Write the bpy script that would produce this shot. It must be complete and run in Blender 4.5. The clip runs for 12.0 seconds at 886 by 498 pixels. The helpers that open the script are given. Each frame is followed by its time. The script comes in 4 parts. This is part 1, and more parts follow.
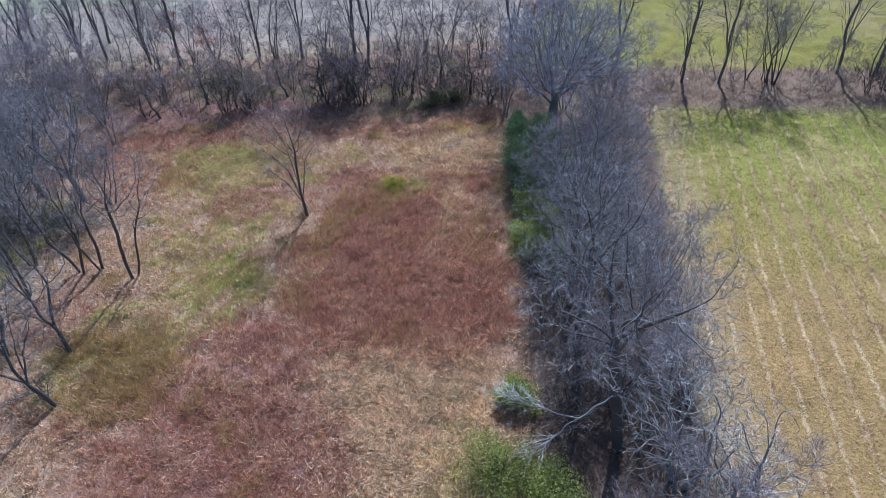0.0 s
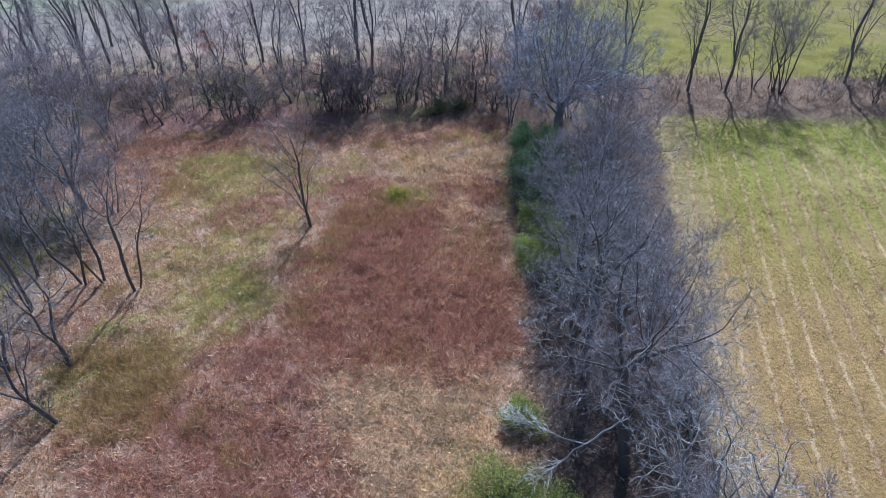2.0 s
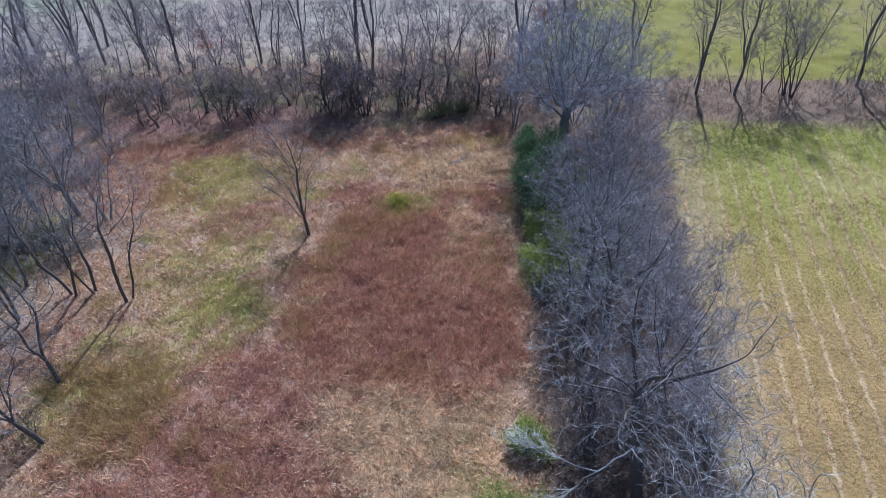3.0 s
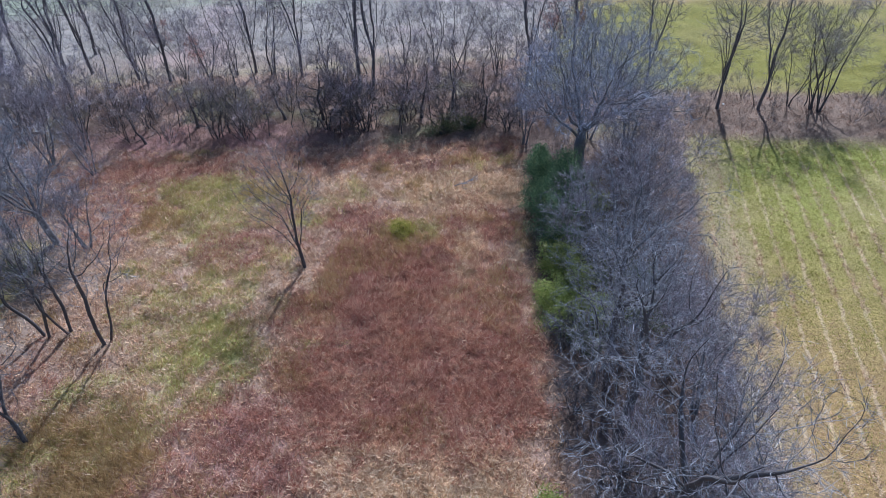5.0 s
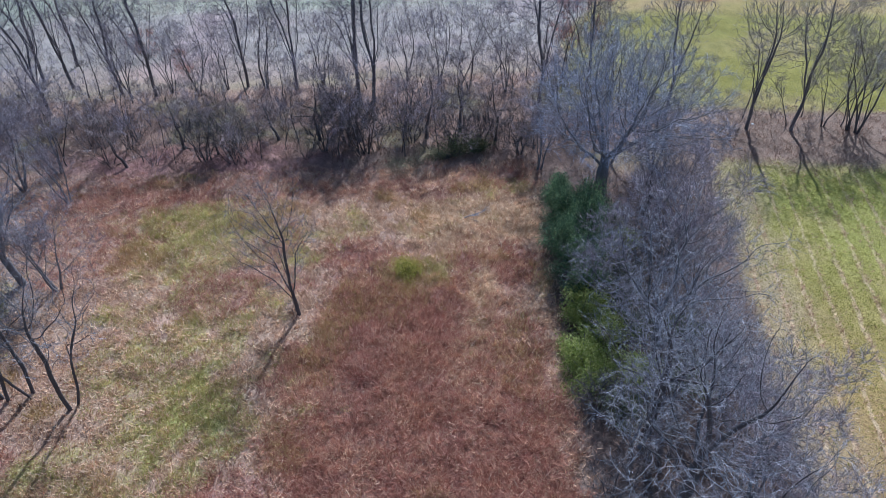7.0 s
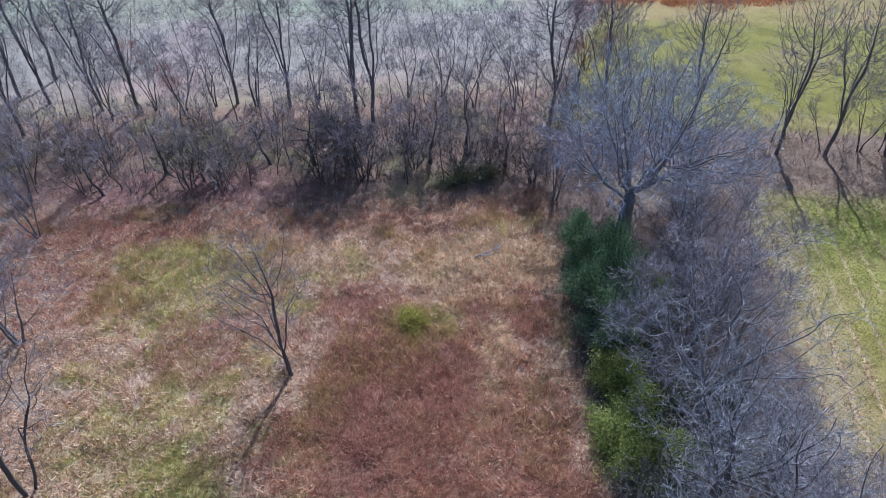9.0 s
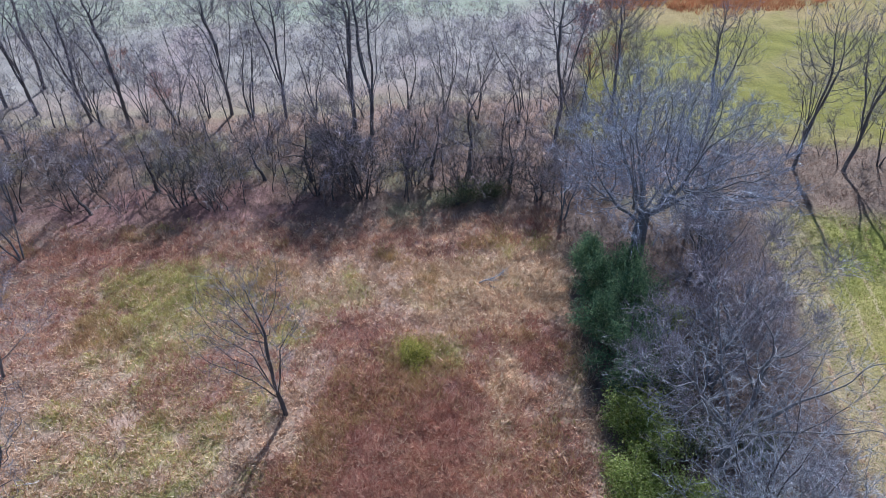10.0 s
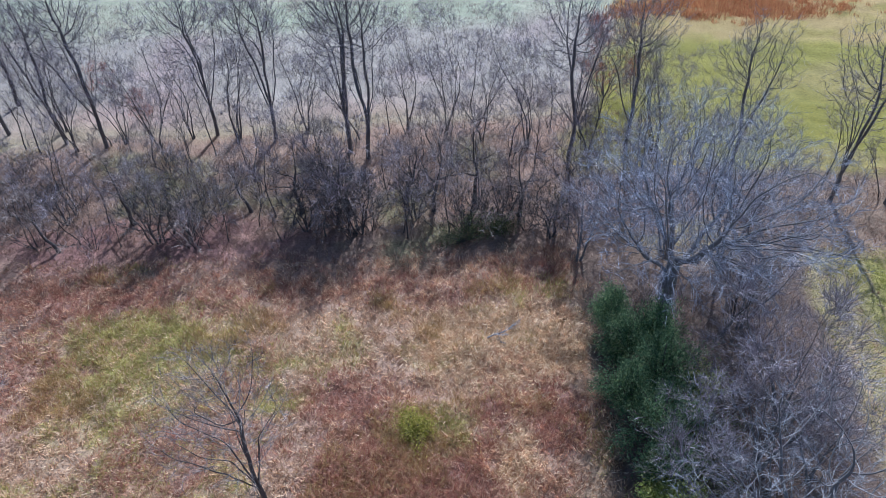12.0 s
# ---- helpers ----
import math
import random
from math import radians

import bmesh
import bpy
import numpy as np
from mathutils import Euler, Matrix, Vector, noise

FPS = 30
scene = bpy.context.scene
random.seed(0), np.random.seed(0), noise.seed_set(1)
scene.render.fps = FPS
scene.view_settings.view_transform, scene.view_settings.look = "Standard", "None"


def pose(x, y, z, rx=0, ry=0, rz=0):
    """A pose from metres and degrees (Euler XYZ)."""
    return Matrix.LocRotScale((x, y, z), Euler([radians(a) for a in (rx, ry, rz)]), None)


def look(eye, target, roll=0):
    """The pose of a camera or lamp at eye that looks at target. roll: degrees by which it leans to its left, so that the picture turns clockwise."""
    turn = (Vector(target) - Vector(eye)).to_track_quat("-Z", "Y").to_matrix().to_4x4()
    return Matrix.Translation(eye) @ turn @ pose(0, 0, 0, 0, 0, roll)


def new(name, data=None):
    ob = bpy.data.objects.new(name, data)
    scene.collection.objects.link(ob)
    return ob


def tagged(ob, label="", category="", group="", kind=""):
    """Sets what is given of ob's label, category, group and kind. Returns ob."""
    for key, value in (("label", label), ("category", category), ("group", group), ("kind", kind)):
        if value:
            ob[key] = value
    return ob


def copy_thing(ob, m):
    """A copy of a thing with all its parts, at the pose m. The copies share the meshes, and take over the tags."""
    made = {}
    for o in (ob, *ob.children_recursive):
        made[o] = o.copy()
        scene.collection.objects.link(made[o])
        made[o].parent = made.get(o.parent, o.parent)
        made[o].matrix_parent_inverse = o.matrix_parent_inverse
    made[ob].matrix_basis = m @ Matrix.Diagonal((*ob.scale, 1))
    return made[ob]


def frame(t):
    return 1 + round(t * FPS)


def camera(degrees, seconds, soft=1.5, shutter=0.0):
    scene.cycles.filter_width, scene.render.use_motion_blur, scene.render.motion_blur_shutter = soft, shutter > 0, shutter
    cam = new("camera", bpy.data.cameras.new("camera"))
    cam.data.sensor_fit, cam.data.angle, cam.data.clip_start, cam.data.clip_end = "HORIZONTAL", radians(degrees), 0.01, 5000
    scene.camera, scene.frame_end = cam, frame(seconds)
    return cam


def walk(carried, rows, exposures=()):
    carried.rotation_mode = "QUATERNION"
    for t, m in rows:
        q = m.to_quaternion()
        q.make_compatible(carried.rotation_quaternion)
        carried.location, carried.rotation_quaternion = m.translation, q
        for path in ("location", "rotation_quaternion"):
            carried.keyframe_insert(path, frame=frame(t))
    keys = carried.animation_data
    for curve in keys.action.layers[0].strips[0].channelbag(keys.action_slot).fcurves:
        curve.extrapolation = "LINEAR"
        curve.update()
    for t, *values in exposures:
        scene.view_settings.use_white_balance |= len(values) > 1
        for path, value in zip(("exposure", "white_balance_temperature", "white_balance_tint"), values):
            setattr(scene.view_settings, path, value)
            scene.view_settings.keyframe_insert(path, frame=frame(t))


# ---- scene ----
cam = camera(70.0, 12.0, 0.65)
PATH = [
    (0, (0.039, 0.004, 22.049), (0.012, 1.602, 20.847), -3.9),
    (0.5, (0.043, -0.019, 22.398), (0.016, 1.579, 21.197), -3.9),
    (1, (0.008, 0.012, 22.606), (-0.02, 1.609, 21.403), -3.8),
    (1.5, (-0.031, 0.315, 22.716), (-0.063, 1.91, 21.509), -3.8),
    (2, (-0.085, 0.808, 22.616), (-0.117, 2.401, 21.408), -3.7),
    (2.5, (-0.124, 1.437, 22.457), (-0.159, 3.029, 21.248), -3.7),
    (3, (-0.213, 2.162, 22.399), (-0.246, 3.753, 21.187), -3.6),
    (3.2, (-0.274, 2.479, 22.361), (-0.306, 4.07, 21.149), -3.6),
    (5, (-0.59, 5.776, 22.111), (-0.622, 7.364, 20.896), -3.6),
    (5.5, (-0.796, 6.838, 21.984), (-0.824, 8.427, 20.77), -3.5),
    (6, (-0.941, 7.935, 21.862), (-0.967, 9.525, 20.649), -3.5),
    (6.5, (-1.077, 9.046, 21.772), (-1.101, 10.635, 20.558), -3.4),
    (7, (-1.249, 10.155, 21.632), (-1.271, 11.744, 20.418), -3.4),
    (7.2, (-1.268, 10.606, 21.591), (-1.29, 12.194, 20.374), -3.5),
    (8.8, (-1.813, 14.002, 21.344), (-1.82, 15.59, 20.129), -3.2),
    (9, (-1.838, 14.409, 21.32), (-1.845, 15.998, 20.106), -3.1),
    (9.5, (-1.963, 15.471, 21.408), (-1.968, 17.058, 20.191), -3.1),
    (10, (-1.975, 16.616, 21.385), (-1.98, 18.202, 20.166), -3.2),
    (10.5, (-2.023, 17.731, 21.336), (-2.027, 19.316, 20.117), -3.1),
    (11, (-2.052, 18.883, 21.304), (-2.054, 20.466, 20.081), -3.2),
    (11.5, (-2.069, 19.98, 21.269), (-2.07, 21.56, 20.042), -3.2),
    (12, (-2.068, 20.912, 21.16), (-2.071, 22.494, 19.935), -3.2),
]
walk(cam, [(t, look(eye, target, roll)) for t, eye, target, roll in PATH], [(0.0, 0.41, 4950, 9), (3.0, 0.37, 4920, 10), (6.0, 0.41, 4900, 11), (9.0, 0.46, 4920, 11), (12.0, 0.54, 4980, 9)])

# ---- light ----
SUN_AZ, SUN_EL = 15.0, 43.0      # degrees to the right of +y, and above the horizon
world = bpy.data.worlds.new("sky")
scene.world = world
world.use_nodes = True
wn, wl = world.node_tree.nodes, world.node_tree.links
sky = wn.new("ShaderNodeTexSky")
sky.sky_type, sky.sun_disc = "NISHITA", False
sky.sun_elevation, sky.sun_rotation = radians(SUN_EL), radians(SUN_AZ)
sky.air_density, sky.dust_density, sky.ozone_density = 1.0, 1.0, 1.0
wl.new(sky.outputs[0], wn["Background"].inputs[0])
wn["Background"].inputs[1].default_value = 0.085
sun = new("sun", bpy.data.lights.new("sun", "SUN"))
sun.data.energy, sun.data.angle, sun.data.color = 5.0, radians(0.6), (1.0, 0.94, 0.86)
sun_to = Vector((math.sin(radians(SUN_AZ)) * math.cos(radians(SUN_EL)), math.cos(radians(SUN_AZ)) * math.cos(radians(SUN_EL)), math.sin(radians(SUN_EL))))
sun.matrix_world = look(sun_to * 300, (0, 0, 0))


# ---- noise, ground height and cover ----
def lattice(ix, iy, seed):
    h = (ix.astype(np.int64) * 374761393 + iy.astype(np.int64) * 668265263 + seed * 974634777) & 0x7FFFFFFF
    h = ((h ^ (h >> 13)) * 1274126177) & 0x7FFFFFFF
    return ((h ^ (h >> 16)) & 0xFFFF) / 65535.0


def value_noise(x, y, scale, seed=0, octaves=3):
    """Smooth noise from 0 to 1; scale is the size in metres of its largest lumps."""
    x, y = np.asarray(x, float) / scale, np.asarray(y, float) / scale
    total, amp, norm = 0.0, 1.0, 0.0
    for o in range(octaves):
        ix, iy = np.floor(x), np.floor(y)
        u, v = x - ix, y - iy
        u, v = u * u * (3 - 2 * u), v * v * (3 - 2 * v)
        a, b = lattice(ix, iy, seed + o), lattice(ix + 1, iy, seed + o)
        c, d = lattice(ix, iy + 1, seed + o), lattice(ix + 1, iy + 1, seed + o)
        total = total + amp * ((a * (1 - u) + b * u) * (1 - v) + (c * (1 - u) + d * u) * v)
        norm, amp, x, y = norm + amp, amp * 0.5, x * 2.03 + 7.1, y * 2.03 + 3.7
    return total / norm


def step(a, b, v):
    u = np.clip((v - a) / (b - a), 0, 1)
    return u * u * (3 - 2 * u)


def spot(x, y, cx, cy, rx, ry, turn=0.0, soft=0.36):
    """1 inside an oval patch, fading to 0 over its ragged rim."""
    c, s = math.cos(radians(turn)), math.sin(radians(turn))
    dx, dy = x - cx, y - cy
    d = np.hypot((c * dx + s * dy) / rx, (-s * dx + c * dy) / ry)
    d = d + 0.8 * (value_noise(x, y, 3.0, 31) - 0.5) + 0.6 * (value_noise(x, y, 0.7, 37, 2) - 0.5)
    return 1 - step(1 - soft, 1 + soft, d)


def any_of(*parts):
    out = parts[0]
    for p in parts[1:]:
        out = np.maximum(out, p)
    return out


ROW_SLANT, ROW_GAP, ROW_START = 0.245, 1.1, 10.2   # the crop rows run along (0.265, 1), this far apart


def row_wave(x, y):
    u = (x - ROW_SLANT * y - ROW_START) / ROW_GAP
    return 0.5 + 0.5 * np.cos(2 * math.pi * u)


def cover(x, y):
    """How much of each kind of cover there is at a place: a dict of weights from 0 to 1."""
    x, y = np.asarray(x, float), np.asarray(y, float)
    wob = 2.2 * (value_noise(x, y, 5.0, 3) - 0.5)
    wob2 = 1.0 * (value_noise(x, y, 1.6, 5) - 0.5)
    crop = step(-0.5, 0.7, x - (9.6 + 0.2 * (y - 13)) + wob2) * (1 - step(-1.4, 1.2, y - (48.0 - 0.13 * x) + 1.4 * wob2))
    meadow_side = 1 - step(-0.6, 0.8, x - (3.0 + 0.06 * (y - 20)) + wob2)
    thicket = step(-2.6, 2.0, y - 47.2 + wob + 0.03 * x) * (1 - step(-1.5, 1.5, y - (63.5 - 0.05 * np.abs(x)) + wob))
    thicket = thicket * (1 - step(12.5, 14.5, x - 0.1 * (y - 45)))
    far_green = step(-0.8, 0.8, x - (8.5 + 0.34 * (y - 62)) + wob) * step(-0.8, 0.8, y - (57.8 - 0.18 * x) + wob2)
    strip = step(-1.4, 1.2, y - (48.0 - 0.13 * x) + 1.4 * wob2) * step(12.5, 14.5, x) * (1 - far_green)
    far_tan = far_green * step(-1.0, 1.5, y - (81.0 - 0.2 * x) + 0.5 * wob)
    scrub = spot(x, y, 27.5, 85.5, 10.0, 4.2, -8) * (0.25 + 0.75 * step(0.4, 0.62, value_noise(x, y, 1.6, 69)))
    far_pale = step(-1.0, 1.5, y - 63.5 + wob) * (1 - far_green)
    mint = far_pale * step(-3, 3, y - 86 + 2 * wob)
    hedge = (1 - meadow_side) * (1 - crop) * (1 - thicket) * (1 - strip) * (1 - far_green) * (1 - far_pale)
    meadow = meadow_side * (1 - thicket) * (1 - far_pale)
    core = any_of(spot(x, y, -3.9, 29.0, 4.4, 5.6, 0, 0.5), spot(x, y, -2.6, 24.0, 4.7, 3.4), spot(x, y, 0.7, 25.4, 2.0, 3.6, 0, 0.55), spot(x, y, -6.2, 25.8, 2.9, 2.6))
    core = core * (0.55 + 0.45 * step(0.34, 0.56, value_noise(x, y, 1.5, 41)))
    red = any_of(core, spot(x, y, -10.0, 21.6, 3.0, 3.6), spot(x, y, -10.6, 15.6, 5.4, 4.9), 0.95 * spot(x, y, -3.9, 34.6, 3.4, 3.4), 0.65 * spot(x, y, 1.4, 28.6, 1.9, 6.0),
                 0.6 * spot(x, y, -13.6, 36.0, 2.6, 2.2), 0.95 * spot(x, y, -20.0, 46.2, 6.0, 2.2, 4), 0.6 * step(42.6, 46.0, y + 0.5 * wob) * step(-30, -26, x), 0.9 * spot(x, y, 1.2, 36.9, 2.4, 1.9), 0.25 * spot(x, y, -33, 44, 7, 5),
                 0.4 * spot(x, y, -23, 41, 4, 4), 0.8 * spot(x, y, -6.3, 38.3, 2.2, 1.9))
    red = red * (1 - 0.85 * spot(x, y, -0.4, 32.0, 0.6, 5.0, -14)) * (1 - spot(x, y, -3.0, 36.5, 1.6, 1.5))
    red = any_of(red * (0.72 + 0.28 * step(0.36, 0.60, value_noise(x, y, 2.0, 11))), 0.3 * step(0.62, 0.76, value_noise(x, y, 3.6, 13)))
    straw = any_of(spot(x, y, -2.6, 17.6, 3.7, 4.6), 0.8 * spot(x, y, -4.6, 21.4, 2.2, 1.6, -30), 0.8 * spot(x, y, 0.6, 40.8, 3.4, 2.6), 0.6 * spot(x, y, -0.4, 32.0, 0.7, 5.0, -14)) * (1 - 0.8 * red)
    green = any_of(spot(x, y, -16.4, 42.2, 4.2, 2.8, -10), spot(x, y, -12.6, 27.6, 2.0, 4.6, 10), 0.7 * spot(x, y, -9.6, 39.2, 1.8, 1.8),
                   0.8 * spot(x, y, -3.0, 36.4, 1.5, 1.4), 0.6 * spot(x, y, -18, 22, 2.5, 2.5), 0.7 * spot(x, y, -0.8, 16.4, 1.2, 2.4), 0.45 * spot(x, y, -14, 33, 4, 7))
    green = any_of(green, 0.5 * step(0.58, 0.75, value_noise(x, y, 4.5, 19))) * step(0.30, 0.52, value_noise(x, y, 1.1, 17)) * (1 - 0.8 * red)
    olive = any_of(0.42 * spot(x, y, -15.7, 21.2, 2.1, 2.6, 15, 0.55), 0.25 * spot(x, y, -6.9, 32.6, 1.0, 3.0, -8), 0.15 * spot(x, y, 1.7, 29.6, 1.3, 2.5))
    olive = any_of(olive, 0.18 * step(0.62, 0.78, value_noise(x, y, 2.8, 29))) * (0.4 + 0.6 * step(0.35, 0.6, value_noise(x, y, 1.0, 27)))
    return dict(crop=crop, meadow=meadow, thicket=thicket, far_green=far_green, strip=strip, far_tan=far_tan, scrub=scrub, far_pale=far_pale,
                mint=mint, hedge=hedge, red=red * meadow, core=core * meadow, straw=straw * meadow, green=green * meadow, olive=olive * meadow)


def ground_z(x, y):
    x, y = np.asarray(x, float), np.asarray(y, float)
    near = np.exp(-((np.maximum(np.abs(x) - 60, 0)) ** 2 + np.maximum(np.abs(y - 50) - 60, 0) ** 2) / 400)
    c = cover(x, y)
    lumps = 0.35 * (value_noise(x, y, 6.0, 21) - 0.5) + 0.34 * (value_noise(x, y, 1.1, 23, 2) - 0.5) * (1 - 0.85 * c["crop"])
    return near * lumps


# ---- materials ----
def material(name):
    m = bpy.data.materials.new(name)
    m.use_nodes = True
    return m, m.node_tree.nodes, m.node_tree.links, m.node_tree.nodes["Principled BSDF"]


def ramp_node(nodes, colours):
    r = nodes.new("ShaderNodeValToRGB")
    e = r.color_ramp.elements
    while len(e) < len(colours):
        e.new(0.5)
    for i, c in enumerate(colours):
        e[i].position, e[i].color = i / (len(colours) - 1), (*c, 1)
    return r


def noise_node(nodes, links, scale, detail=4.0, rough=0.6):
    co = nodes.new("ShaderNodeTexCoord")
    n = nodes.new("ShaderNodeTexNoise")
    n.inputs["Scale"].default_value, n.inputs["Detail"].default_value, n.inputs["Roughness"].default_value = scale, detail, rough
    links.new(co.outputs["Object"], n.inputs["Vector"])
    return n


def blade_material(name, colours, rough=0.75, through_light=0.45, tussock=0.9, gloss=0.04, drift=((0.62, 0.6, 0.6), (1.0, 1.0, 1.0), (1.3, 1.28, 1.22))):
    """Grass, twigs and leaves: each strand takes its own colour from the list."""
    m, nodes, links, bsdf = material(name)
    geo = nodes.new("ShaderNodeNewGeometry")
    ramp = ramp_node(nodes, colours)
    links.new(geo.outputs["Random Per Island"], ramp.inputs[0])
    n = noise_node(nodes, links, 0.45, 3.0)
    mul = nodes.new("ShaderNodeMix")
    mul.data_type, mul.blend_type = "RGBA", "MULTIPLY"
    mul.inputs["Factor"].default_value = 0.8
    links.new(ramp.outputs[0], mul.inputs["A"])
    tone = ramp_node(nodes, drift)
    links.new(n.outputs[0], tone.inputs[0])
    links.new(tone.outputs[0], mul.inputs["B"])
    n2 = noise_node(nodes, links, 2.6, 6.0, 0.75)
    mul2 = nodes.new("ShaderNodeMix")
    mul2.data_type, mul2.blend_type = "RGBA", "MULTIPLY"
    mul2.inputs["Factor"].default_value = tussock
    tone2 = ramp_node(nodes, [(0.1, 0.09, 0.09), (0.45, 0.43, 0.42), (0.95, 0.95, 0.95), (1.32, 1.28, 1.22), (1.5, 1.45, 1.38)])
    links.new(n2.outputs[0], tone2.inputs[0])
    links.new(mul.outputs["Result"], mul2.inputs["A"])
    links.new(tone2.outputs[0], mul2.inputs["B"])
    mul = mul2
    links.new(mul.outputs["Result"], bsdf.inputs["Base Color"])
    bsdf.inputs["Roughness"].default_value = rough
    bsdf.inputs["Specular IOR Level"].default_value = gloss
    if through_light:
        tr, mix = nodes.new("ShaderNodeBsdfTranslucent"), nodes.new("ShaderNodeMixShader")
        mix.inputs[0].default_value = through_light
        links.new(mul.outputs["Result"], tr.inputs[0])
        links.new(bsdf.outputs[0], mix.inputs[1])
        links.new(tr.outputs[0], mix.inputs[2])
        links.new(mix.outputs[0], nodes["Material Output"].inputs[0])
    return m


def bark_material(name, dark, light, scale=9.0):
    m, nodes, links, bsdf = material(name)
    n = noise_node(nodes, links, scale, 6.0, 0.7)
    big = noise_node(nodes, links, 0.9, 3.0)
    ramp = ramp_node(nodes, [dark, tuple((a + b) / 2 for a, b in zip(dark, light)), light])
    add = nodes.new("ShaderNodeMath")
    add.operation = "MULTIPLY_ADD"
    add.inputs[1].default_value, add.inputs[2].default_value = 0.6, -0.05
    links.new(n.outputs[0], add.inputs[0])
    mix = nodes.new("ShaderNodeMath")
    mix.operation = "MULTIPLY_ADD"
    mix.inputs[1].default_value = 0.5
    links.new(big.outputs[0], mix.inputs[0])
    links.new(add.outputs[0], mix.inputs[2])
    links.new(mix.outputs[0], ramp.inputs[0])
    links.new(ramp.outputs[0], bsdf.inputs["Base Color"])
    bump = nodes.new("ShaderNodeBump")
    bump.inputs["Strength"].default_value, bump.inputs["Distance"].default_value = 0.6, 0.03
    links.new(n.outputs[0], bump.inputs["Height"])
    links.new(bump.outputs[0], bsdf.inputs["Normal"])
    bsdf.inputs["Roughness"].default_value = 0.9
    bsdf.inputs["Specular IOR Level"].default_value = 0.2
    return m


BARK_DARK = bark_material("bark_dark", (0.03, 0.026, 0.027), (0.17, 0.15, 0.14))
BARK_MID = bark_material("bark_mid", (0.05, 0.047, 0.05), (0.30, 0.285, 0.28))
BARK_ROW = bark_material("bark_row", (0.04, 0.035, 0.036), (0.24, 0.215, 0.21))
BARK_GREY = bark_material("bark_grey", (0.08, 0.075, 0.08), (0.36, 0.34, 0.335))
BARK_LIGHT = bark_material("bark_light", (0.10, 0.097, 0.102), (0.46, 0.45, 0.455))
BARK_PALE = bark_material("bark_pale", (0.32, 0.31, 0.29), (0.62, 0.60, 0.56))
TWIG_GREY = blade_material("twig_grey", [(0.06, 0.056, 0.064), (0.14, 0.135, 0.15), (0.30, 0.296, 0.315), (0.66, 0.655, 0.67)], 0.6, 0.0, 0.5)
TWIG_BLUE = blade_material("twig_blue_grey", [(0.13, 0.13, 0.165), (0.24, 0.245, 0.30), (0.40, 0.41, 0.48), (0.76, 0.77, 0.83)], 0.6, 0.0, 0.5)
TWIG_PALE = blade_material("twig_pale", [(0.11, 0.106, 0.112), (0.22, 0.216, 0.222), (0.38, 0.375, 0.38), (0.68, 0.67, 0.67)], 0.6, 0.0, 0.5)
TWIG_MAUVE = blade_material("twig_mauve", [(0.11, 0.089, 0.097), (0.225, 0.188, 0.204), (0.385, 0.335, 0.355), (0.66, 0.605, 0.625)], 0.65, 0.0, 0.5)
TWIG_BROWN = blade_material("twig_brown", [(0.09, 0.07, 0.065), (0.22, 0.178, 0.16), (0.40, 0.335, 0.305), (0.62, 0.545, 0.50)], 0.7, 0.0, 0.5)
TWIG_DARK = blade_material("twig_dark", [(0.065, 0.057, 0.056), (0.135, 0.12, 0.112), (0.27, 0.24, 0.225)], 0.7, 0.0, 0.5)
TWIG_RED = blade_material("twig_red", [(0.26, 0.09, 0.07), (0.42, 0.16, 0.12), (0.5, 0.28, 0.2)], 0.7, 0.0, 0.5)
STRAW = blade_material("dry_straw", [(0.27, 0.152, 0.086), (0.56, 0.365, 0.228), (0.78, 0.55, 0.365), (0.93, 0.76, 0.55)])
PALE_STRAW = blade_material("pale_straw", [(0.33, 0.205, 0.11), (0.69, 0.50, 0.305), (0.88, 0.69, 0.46), (0.95, 0.82, 0.61)])
RED_GRASS = blade_material("russet_grass", [(0.23, 0.10, 0.074), (0.425, 0.208, 0.152), (0.575, 0.322, 0.232), (0.80, 0.575, 0.42)], drift=((0.74, 0.6, 0.62), (0.96, 0.88, 0.9), (1.05, 1.03, 0.9), (1.28, 1.3, 1.05)))
GREEN_GRASS = blade_material("spring_grass", [(0.33, 0.29, 0.085), (0.52, 0.46, 0.155), (0.76, 0.665, 0.33)], 0.7, 0.45)
FIELD_GREEN = blade_material("field_grass", [(0.25, 0.262, 0.05), (0.42, 0.41, 0.09), (0.63, 0.56, 0.21)], 0.7, 0.45)
OLIVE = blade_material("olive_weeds", [(0.29, 0.18, 0.078), (0.47, 0.325, 0.14), (0.64, 0.48, 0.25)])
LEAF_DARK = blade_material("evergreen_needles", [(0.06, 0.115, 0.065), (0.16, 0.25, 0.125), (0.34, 0.43, 0.22)], 1.0, 0.5, 0.75, 0.0)
LEAF_MID = blade_material("new_leaves", [(0.17, 0.22, 0.05), (0.34, 0.39, 0.10), (0.58, 0.59, 0.23)], 1.0, 0.5, 0.6, 0.0)
LEAF_DULL = blade_material("dull_leaves", [(0.08, 0.10, 0.05), (0.16, 0.18, 0.09), (0.30, 0.31, 0.17)], 1.0, 0.4, 0.6, 0.0)
LEAF_YELLOW = blade_material("yellow_green_leaves", [(0.20, 0.20, 0.04), (0.40, 0.37, 0.08), (0.62, 0.54, 0.18)], 1.0, 0.5, 0.6, 0.0)
LEAF_LITTER = blade_material("leaf_litter", [(0.17, 0.105, 0.08), (0.35, 0.225, 0.165), (0.56, 0.41, 0.30)])
SCRUB_RED = blade_material("orange_scrub", [(0.30, 0.12, 0.05), (0.48, 0.21, 0.10), (0.58, 0.36, 0.16)])
